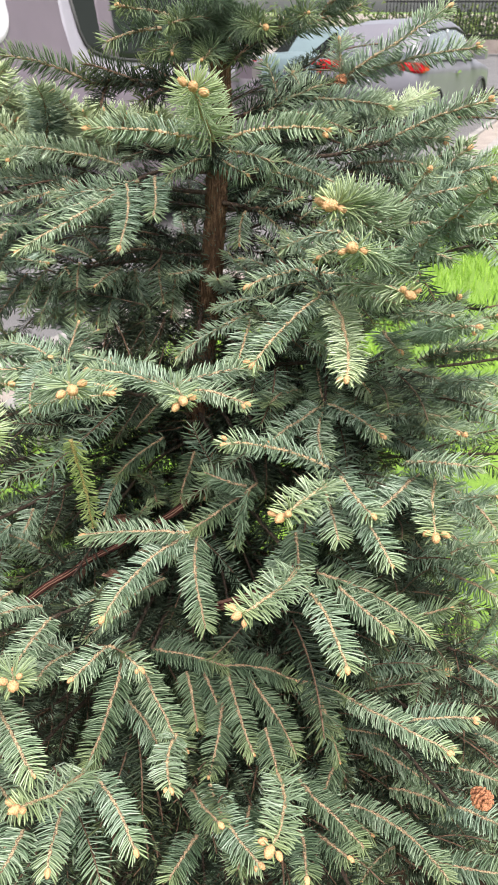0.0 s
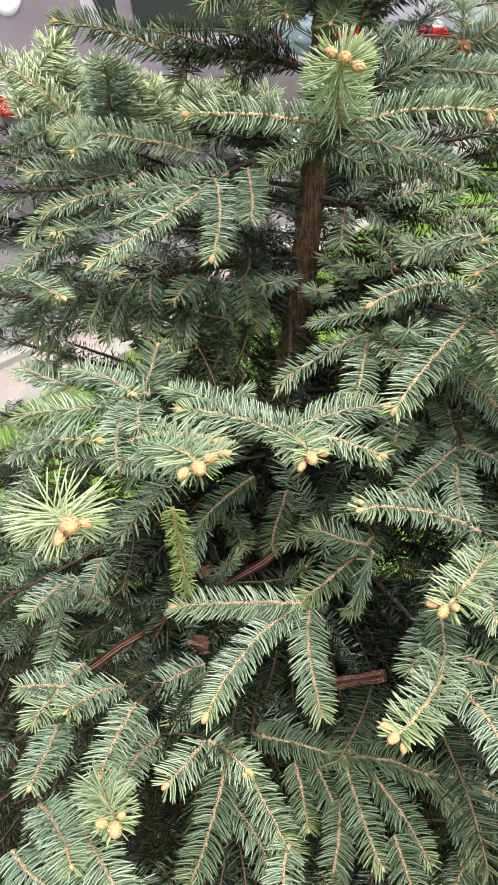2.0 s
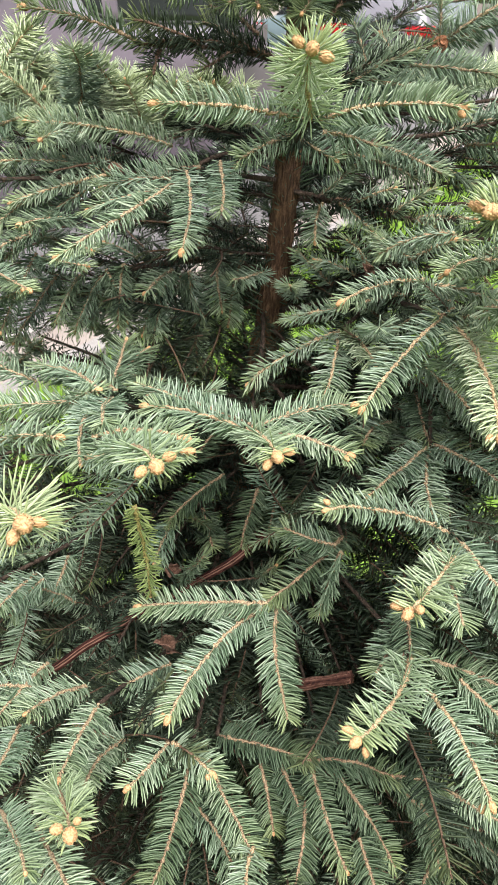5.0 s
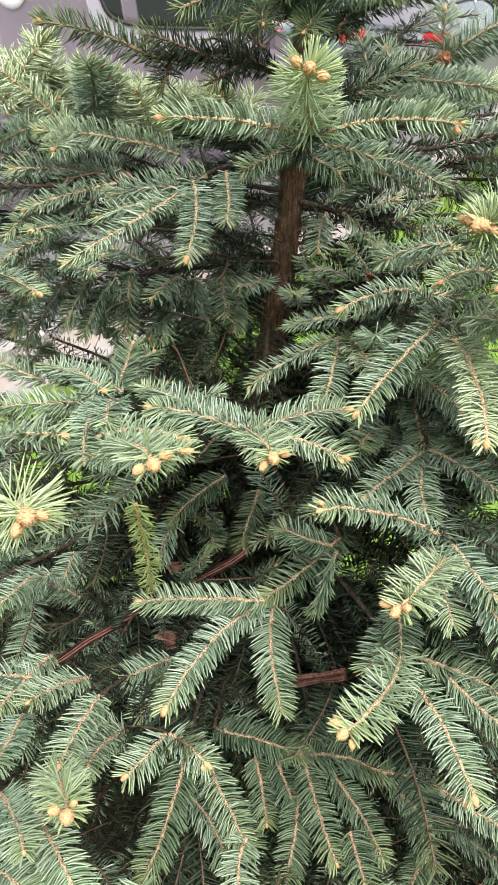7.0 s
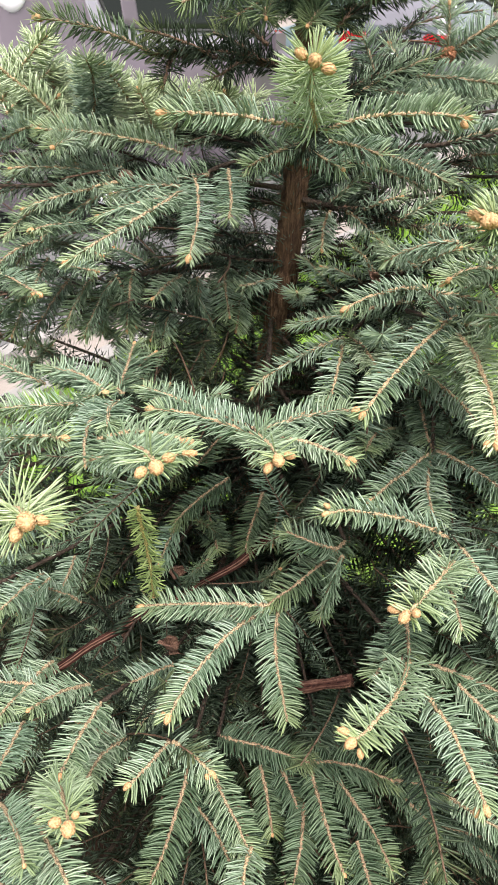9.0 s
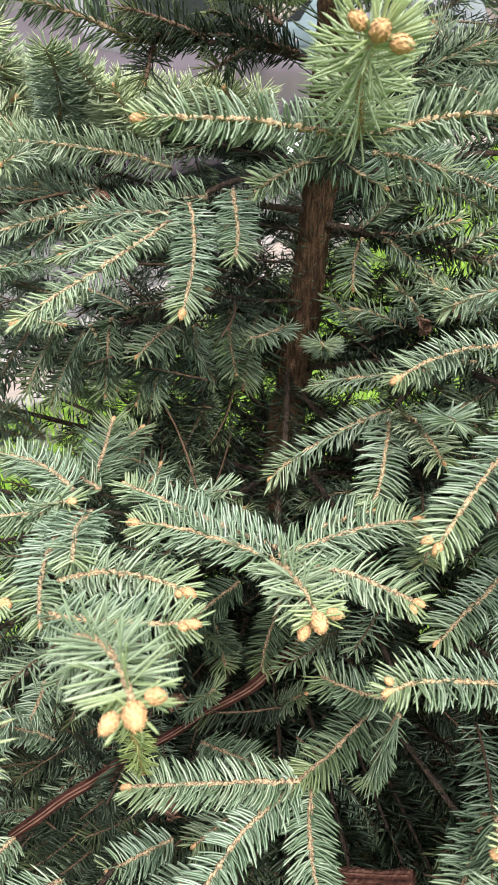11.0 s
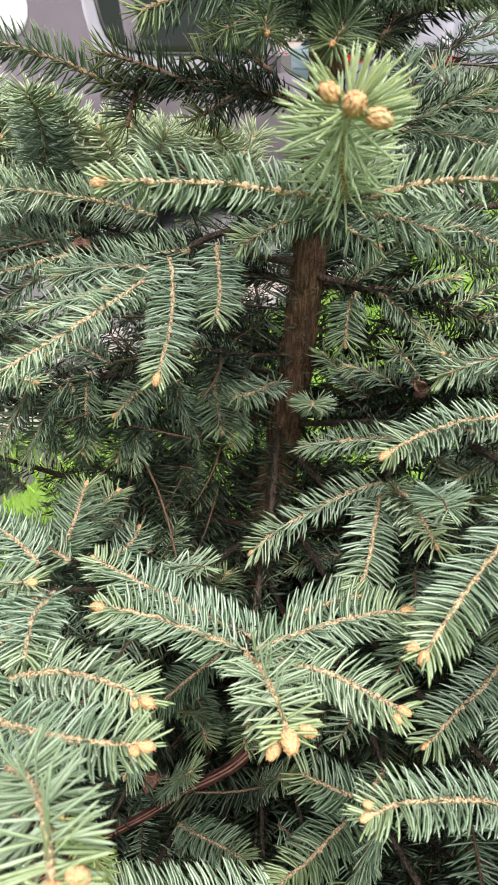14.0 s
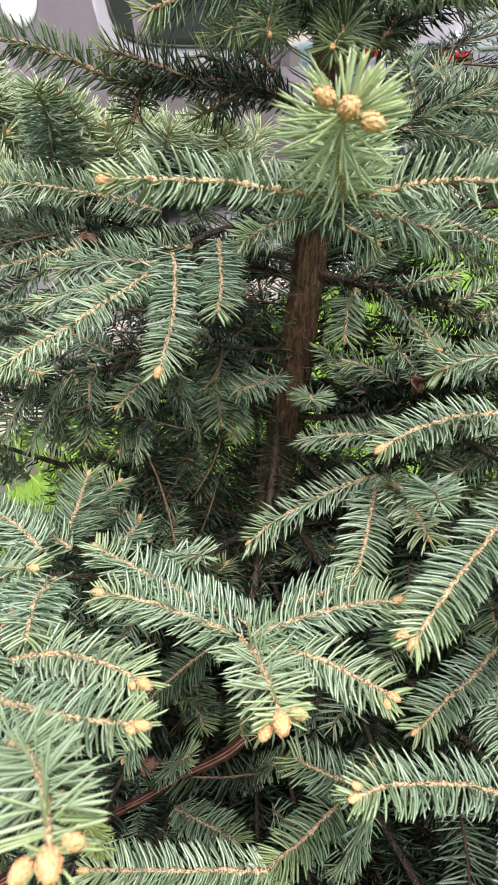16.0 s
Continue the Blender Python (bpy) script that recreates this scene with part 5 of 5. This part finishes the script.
shoot(b, (-0.192, 0.427, 1.237), (-0.160, 0.359, 1.302), buds=3, needle_tone='new')
shoot(b, (-0.186, 0.510, 1.235), (-0.217, 0.465, 1.261))
shoot(b, (-0.229, 0.480, 1.229), (-0.229, 0.413, 1.254))
shoot(b, (-0.119, 0.464, 1.233), (-0.090, 0.444, 1.225), buds=2, needle_tone='new')
shoot(b, (-0.121, 0.465, 1.231), (-0.146, 0.435, 1.224), buds=1)
shoot(b, (-0.112, 0.525, 1.217), (-0.148, 0.495, 1.209))
shoot(b, (-0.246, 0.615, 1.251), (-0.268, 0.562, 1.257))
shoot(b, (-0.231, 0.420, 1.155), (-0.188, 0.375, 1.137), buds=1)
shoot(b, (-0.231, 0.390, 1.130), (-0.187, 0.360, 1.084))
shoot(b, (-0.240, 0.390, 1.223), (-0.188, 0.352, 1.228))
shoot(b, (-0.216, 0.615, 1.218), (-0.257, 0.600, 1.252))
shoot(b, (-0.225, 0.413, 1.236), (-0.186, 0.352, 1.277))

b = bough((-0.069, 0.797, 1.205), (-0.088, 0.623, 1.191), (-0.107, 0.450, 1.227))  # lower front
shoot(b, (-0.107, 0.450, 1.227), (-0.131, 0.394, 1.168), needle_tone='deep')
shoot(b, (-0.132, 0.390, 1.170), (-0.164, 0.328, 1.213), buds=3, needle_tone='new')
shoot(b, (-0.133, 0.390, 1.166), (-0.146, 0.315, 1.158), buds=2)
shoot(b, (-0.126, 0.390, 1.165), (-0.087, 0.338, 1.145), buds=1)
shoot(b, (-0.095, 0.473, 1.200), (-0.062, 0.427, 1.158), needle_tone='shade')
shoot(b, (-0.061, 0.427, 1.167), (-0.061, 0.373, 1.169), buds=2, needle_tone='new')
shoot(b, (-0.107, 0.458, 1.174), (-0.071, 0.420, 1.136), needle_tone='shade')
shoot(b, (-0.196, 0.397, 1.246), (-0.151, 0.338, 1.235))
shoot(b, (-0.168, 0.338, 1.173), (-0.178, 0.300, 1.173))
shoot(b, (-0.160, 0.495, 1.190), (-0.193, 0.495, 1.211))

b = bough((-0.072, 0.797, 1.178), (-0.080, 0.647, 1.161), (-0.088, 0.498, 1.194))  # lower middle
shoot(b, (-0.088, 0.498, 1.194), (-0.020, 0.474, 1.198), needle_tone='deep')
shoot(b, (-0.020, 0.474, 1.198), (0.042, 0.472, 1.181), needle_tone='deep')
shoot(b, (0.042, 0.472, 1.181), (0.091, 0.480, 1.152), needle_tone='deep')
shoot(b, (-0.041, 0.480, 1.185), (-0.019, 0.443, 1.154), needle_tone='deep', needle=0.88)
shoot(b, (-0.018, 0.473, 1.193), (0.004, 0.416, 1.156), needle_tone='deep', needle=0.88)
shoot(b, (-0.023, 0.458, 1.174), (-0.034, 0.409, 1.137), needle_tone='deep', needle=0.88)
shoot(b, (-0.056, 0.480, 1.185), (-0.046, 0.450, 1.146), needle_tone='deep', needle=0.88)
shoot(b, (-0.001, 0.473, 1.186), (0.041, 0.427, 1.141), needle_tone='deep', needle=0.88)
shoot(b, (0.014, 0.435, 1.165), (0.023, 0.404, 1.148), needle_tone='deep')
shoot(b, (0.023, 0.404, 1.148), (0.015, 0.319, 1.179), buds=3, needle_tone='new')
shoot(b, (0.038, 0.405, 1.142), (0.093, 0.360, 1.115), needle_tone='deep', needle=0.88)
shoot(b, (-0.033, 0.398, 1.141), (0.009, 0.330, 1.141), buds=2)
shoot(b, (-0.048, 0.398, 1.134), (-0.022, 0.352, 1.157), buds=1, needle_tone='deep', needle=0.88)
shoot(b, (0.040, 0.360, 1.138), (0.043, 0.315, 1.147), buds=1, needle_tone='deep', needle=0.88)
shoot(b, (0.058, 0.375, 1.107), (0.080, 0.345, 1.123), buds=1, needle_tone='deep', needle=0.88)
shoot(b, (0.040, 0.473, 1.182), (0.083, 0.465, 1.128), needle_tone='deep', needle=0.88)
shoot(b, (-0.072, 0.465, 1.158), (-0.055, 0.435, 1.135), needle_tone='deep', needle=0.88)
shoot(b, (-0.000, 0.398, 1.111), (-0.009, 0.345, 1.110), needle_tone='deep', needle=0.88)
shoot(b, (0.061, 0.480, 1.170), (0.083, 0.450, 1.100), needle_tone='deep', needle=0.88)
shoot(b, (-0.043, 0.375, 1.107), (-0.063, 0.338, 1.107), needle_tone='deep', needle=0.88)
shoot(b, (0.084, 0.465, 1.097), (0.063, 0.435, 1.047), needle_tone='deep', needle=0.88)

b = bough((-0.077, 0.797, 1.119), (0.014, 0.639, 1.106), (0.104, 0.480, 1.142), (0.173, 0.398, 1.111))  # lower right
shoot(b, (0.091, 0.480, 1.152), (0.170, 0.416, 1.158), buds=3)
shoot(b, (0.127, 0.457, 1.141), (0.200, 0.450, 1.158), buds=2)
shoot(b, (0.127, 0.540, 1.100), (0.199, 0.536, 1.128), buds=2)
shoot(b, (0.096, 0.443, 1.049), (0.166, 0.356, 1.074), needle_tone='shade')
shoot(b, (0.160, 0.390, 1.046), (0.220, 0.367, 1.065), needle_tone='shade')
shoot(b, (0.137, 0.465, 1.042), (0.187, 0.428, 1.058), needle_tone='shade')
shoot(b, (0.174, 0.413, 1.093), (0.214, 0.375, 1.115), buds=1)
shoot(b, (0.088, 0.495, 1.091), (0.136, 0.465, 1.112), needle_tone='shade')
shoot(b, (0.111, 0.495, 1.075), (0.176, 0.465, 1.047), needle_tone='shade')
shoot(b, (0.223, 0.540, 1.152), (0.236, 0.525, 1.217), needle_tone='shade')
shoot(b, (0.215, 0.525, 1.144), (0.246, 0.495, 1.139), needle_tone='shade')
shoot(b, (0.194, 0.465, 1.072), (0.236, 0.435, 1.089), needle_tone='shade')
shoot(b, (0.066, 0.465, 1.038), (0.117, 0.428, 1.024), needle_tone='shade')
shoot(b, (0.148, 0.450, 0.969), (0.112, 0.427, 0.949), needle_tone='shade')
shoot(b, (0.177, 0.450, 1.007), (0.224, 0.420, 1.009), needle_tone='shade')
shoot(b, (0.229, 0.510, 1.064), (0.260, 0.495, 1.058), needle_tone='shade')
shoot(b, (0.156, 0.562, 1.079), (0.094, 0.562, 1.105), needle_tone='shade')


# ---- the inner and farther growth of the spruce ----
def wild_bough(z, heading, reach, rise, step, start, droop=(-0.25, 0.25), needle_tone=None):
    """A limb of the tree with side shoots in a flat spray."""
    root = trunk_at(z)
    way = np.array((math.sin(heading), math.cos(heading), 0))
    across = np.array((way[1], -way[0], 0))
    pts = [root, root + way * reach * 0.5 + (0, 0, rise * 0.35), root + way * reach + (0, 0, rise)]
    b = bough(*pts, thick=0.0026 if z < 1.35 else 0.0014, leafy=800 if z < 1.35 else 1400)
    line = smooth_line(pts, 40)
    x = start
    while x < reach:
        p = line[int(39 * x / reach)]
        for sgn in (-1, 1):
            if rng.random() < 0.85:
                sprig(b, p, way * rng.uniform(0.4, 1.0) + across * sgn * rng.uniform(0.5, 1.1) + (0, 0, max(rng.normal(*droop), -0.05 if z > 1.75 else -9)), needle_tone)
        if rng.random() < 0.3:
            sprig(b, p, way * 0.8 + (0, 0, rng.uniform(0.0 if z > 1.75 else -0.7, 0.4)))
        x += step * rng.uniform(0.8, 1.2)
    sprig(b, line[-1], way + (0, 0, 0.1))


def thicket_limb(*points):
    line = smooth_line(points, 24)
    v, f = tube(line, np.linspace(0.0022, 0.001, 24), 5)
    limb = child("bough", tri_mesh("bough", v - HOME, f, LIMB), tree)
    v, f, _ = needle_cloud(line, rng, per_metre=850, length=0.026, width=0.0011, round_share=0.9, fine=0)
    child("needles", tri_mesh("needles", v - HOME, f, NEEDLE["old_shaded"], ridge=0), limb, kind="stuff")


def wild_growth():
    z, k = 0.28, 0
    while z < 2.3:
        reach = float(np.interp(z, (0.2, 1.0, 1.4, 1.7, 2.3), (0.75, 0.52, 0.36, 0.27, 0.09)))
        for j in range(8):
            heading = k * 0.7 + j * math.tau / 8 + rng.normal(0, 0.15)
            front = math.cos(heading) < -0.15
            if front and 1.05 < z < 1.85:
                continue
            if 1.3 < z < 1.7 and math.sin(heading) > 0.2 and rng.random() < 0.4:
                continue
            if z > 1.75 and math.cos(heading) > -0.5 and (math.sin(heading) < 0.2 or rng.random() < 0.6):
                continue
            if z > 1.75:
                reach = 0.55 * float(np.interp(z, (1.75, 2.3), (0.27, 0.12)))
            if 1.6 < z < 1.75:
                continue
            low = z < 0.8
            if low and rng.random() < 0.2:
                continue
            wild_bough(z, heading, reach * rng.uniform(0.85, 1.1), rng.uniform(0.0, 0.08), 0.09 if low else 0.065, 0.05)
        z += 0.1 if 0.8 < z < 1.6 or z > 1.75 else 0.16
        k += 1
    # behind the trunk, under the upper limbs; lighter needles stand in for sunlight
    for z in (1.3, 1.36, 1.42, 1.47, 1.52, 1.56):
        for k in range(2):
            wild_bough(z, -rng.uniform(0.5, 1.35), rng.uniform(0.3, 0.42), rng.uniform(0.0, 0.05), 0.05, 0.1, needle_tone=2)
    for z in np.arange(1.1, 1.56, 0.06):
        wild_bough(z, rng.uniform(-0.6, 0.7), rng.uniform(0.22, 0.3), rng.uniform(0.0, 0.05), 0.05, 0.05)
    # on the far side towards the sunny lawn, layer over layer
    for z in np.arange(1.2, 1.62, 0.07):
        wild_bough(z, rng.uniform(0.35, 1.5), rng.uniform(0.24, 0.36), rng.uniform(0.0, 0.05), 0.045, 0.06)
    for z in np.arange(1.22, 1.6, 0.03):
        wild_bough(z, rng.uniform(1.1, 1.95), rng.uniform(0.24, 0.36), rng.uniform(-0.02, 0.05), 0.045, 0.07, needle_tone=int(rng.random() < 0.3))
    # the flanks, beneath the front limbs
    for sgn in (-1, 1):
        for z in np.arange(0.98, 1.36, 0.055):
            for k in range(3 if sgn < 0 else 2):
                heading = sgn * rng.uniform(1.6, 2.5)
                wild_bough(z, heading, rng.uniform(0.8, 1.05) * float(np.interp(z, (0.95, 1.35), (0.5, 0.27))), rng.uniform(-0.04, 0.0), 0.055, 0.08)
    # thicket added inside: bare old limbs thick with needles darkened to imitate shade
    for z in np.arange(0.6, 1.3, 0.05):
        for k in range(10):
            heading = rng.uniform(0, math.tau)
            reach = rng.uniform(0.7, 1.0) * float(np.interp(z, (0.6, 1.0, 1.3), (0.6, 0.45, 0.26)))
            way = np.array((math.sin(heading), math.cos(heading), 0))
            root, end = trunk_at(z), trunk_at(z) + way * reach + (0, 0, rng.uniform(-0.06, 0.02))
            thicket_limb(root, 0.5 * (root + end) + (0, 0, 0.03), end)
    # short old spurs close round the trunk, in the shade of the front limbs
    for z in np.arange(1.05, 1.475, 0.035):
        heading = math.pi + rng.choice((-1, 1)) * rng.uniform(0.8, 2.0)
        wild_bough(z, heading, rng.uniform(0.07, 0.15) + 0.3 * max(0, 1.35 - z), rng.uniform(-0.05, 0.03), 0.035, 0.03)

    # whorls out of view over the upper limbs, added to shade them
    for z in (1.775,):
        for k in range(7):
            heading = math.pi + (k - 3) * 0.5 + rng.normal(0, 0.1)
            wild_bough(z, heading, rng.uniform(0.06, 0.1), rng.uniform(0.03, 0.07), 0.04, 0.03, (0.0, 0.12))


wild_growth()


# ---- dead wood, cone and withered leaves caught in the tree ----
def stick(name, label, points, thick, mat, parent):
    line = smooth_line(points, 36)
    line = line + 0.0016 * np.array([noise.noise_vector(Vector(p) * 30) for p in line])
    v, f = tube(line, thick * (1 + 0.12 * np.sin(np.linspace(0, 9, 36))), 32, 0.05, rng)
    ridge, tone = rng.uniform(0.6, 1.2, 32), rng.uniform(0.0, 1.0, 32)
    ring = v[: 36 * 32].reshape(36, 32, 3)
    v[: 36 * 32] = (line[:, None] + (ring - line[:, None]) * ridge[None, :, None]).reshape(-1, 3)
    child(name, tri_mesh(name, v - HOME, f, mat, np.concatenate([np.tile(tone, 36) + rng.normal(0, 0.12, 36 * 32), (0.3, 0.3)])), parent, label)


stick("dead_limb", "reddish-brown peeling dead limb", ((-0.245, 0.576, 1.166), (-0.19, 0.597, 1.197), (-0.15, 0.612, 1.214), (-0.115, 0.627, 1.228), (-0.078, 0.636, 1.248), (-0.050, 0.66, 1.262)), 0.0034, REDWOOD, tree)
stick("broken_stub", "reddish-brown broken stub", ((-0.029, 0.517, 1.227), (-0.008, 0.506, 1.246), (0.008, 0.499, 1.260)), 0.0042, REDWOOD, tree)


def cone(place, size, label):
    """A small dry cone: rings of turned-out scales round a core."""
    bm = bmesh.new()
    for i in range(7):
        h = i / 6
        r = 0.42 * size * math.sin(math.pi * (0.15 + 0.75 * h))
        for j in range(9):
            a = math.tau * (j + 0.5 * (i % 2)) / 9
            c = bmesh.ops.create_uvsphere(bm, u_segments=6, v_segments=4, radius=0.17 * size * rng.uniform(0.75, 1.3))["verts"]
            m = Matrix.Translation((r * math.cos(a), r * math.sin(a), size * (h - 0.5))) @ pose(0, 0, 0, 0, 0, math.degrees(a)) @ pose(0, 0, 0, rng.normal(0, 14), rng.normal(-35, 18), 0) @ Matrix.Diagonal((1.1, 0.9, 0.4, 1))
            bmesh.ops.transform(bm, verts=c, matrix=m)
    bmesh.ops.transform(bm, verts=bm.verts, matrix=Matrix.Translation(Vector(np.array(place) - HOME)) @ pose(0, 0, 0, 65, 20, 0))
    part("cone", bm, CONE, tree, label)


cone((0.180, 0.364, 1.172), 0.016, "small brown dry cone")
cone((0.093, 0.840, 1.638), 0.012, "dark brown bud whorl")


def dry_leaf(place, size, turn):
    """A curled withered leaf caught between the twigs."""
    v, f = [], []
    for k in (0.0006, -0.0006):
        for i in range(9):
            u = i / 8
            w = size * 0.42 * math.sin(math.pi * u) ** 0.8
            for j in range(5):
                s = j / 4 * 2 - 1
                crumple = noise.noise_vector(Vector((4 * u + 50 * place[0], 1.6 * s, 40 * place[2])))
                p = Vector((size * (u - 0.5), 0.75 * w * s, k + size * (0.5 * (abs(s) ** 1.5) * math.sin(math.pi * u) + 0.14 * math.sin(7 * u + s))))
                v.append(p + 0.2 * size * crumple)
    for i in range(8):
        for j in range(4):
            q = (i * 5 + j, (i + 1) * 5 + j, (i + 1) * 5 + j + 1, i * 5 + j + 1)
            f += [q, tuple(45 + a for a in q[::-1])]
    rim = [i * 5 for i in range(9)] + [40 + j for j in range(1, 5)] + [i * 5 + 4 for i in range(7, -1, -1)] + [j for j in range(3, 0, -1)]
    f += [(a, a + 45, b + 45, b) for a, b in zip(rim, rim[1:] + rim[:1])]
    ob = new("dry_leaf", mesh_of("dry_leaf", v, f, LEAF))
    ob.matrix_world = pose(*place, *turn)
    tagged(ob, "curled withered brown leaf caught among the twigs", "leaf", "withered leaves")


dry_leaf((-0.134, 0.560, 1.226), 0.019, (30, 40, 20))
dry_leaf((-0.130, 0.563, 1.218), 0.016, (75, 15, 80))
dry_leaf((-0.179, 0.609, 1.184), 0.02, (25, 60, 120))
dry_leaf((-0.131, 0.628, 1.250), 0.018, (80, 20, 10))
dry_leaf((-0.181, 0.795, 1.544), 0.014, (40, 10, 30))
dry_leaf((0.029, 0.724, 1.482), 0.014, (60, 70, 10))
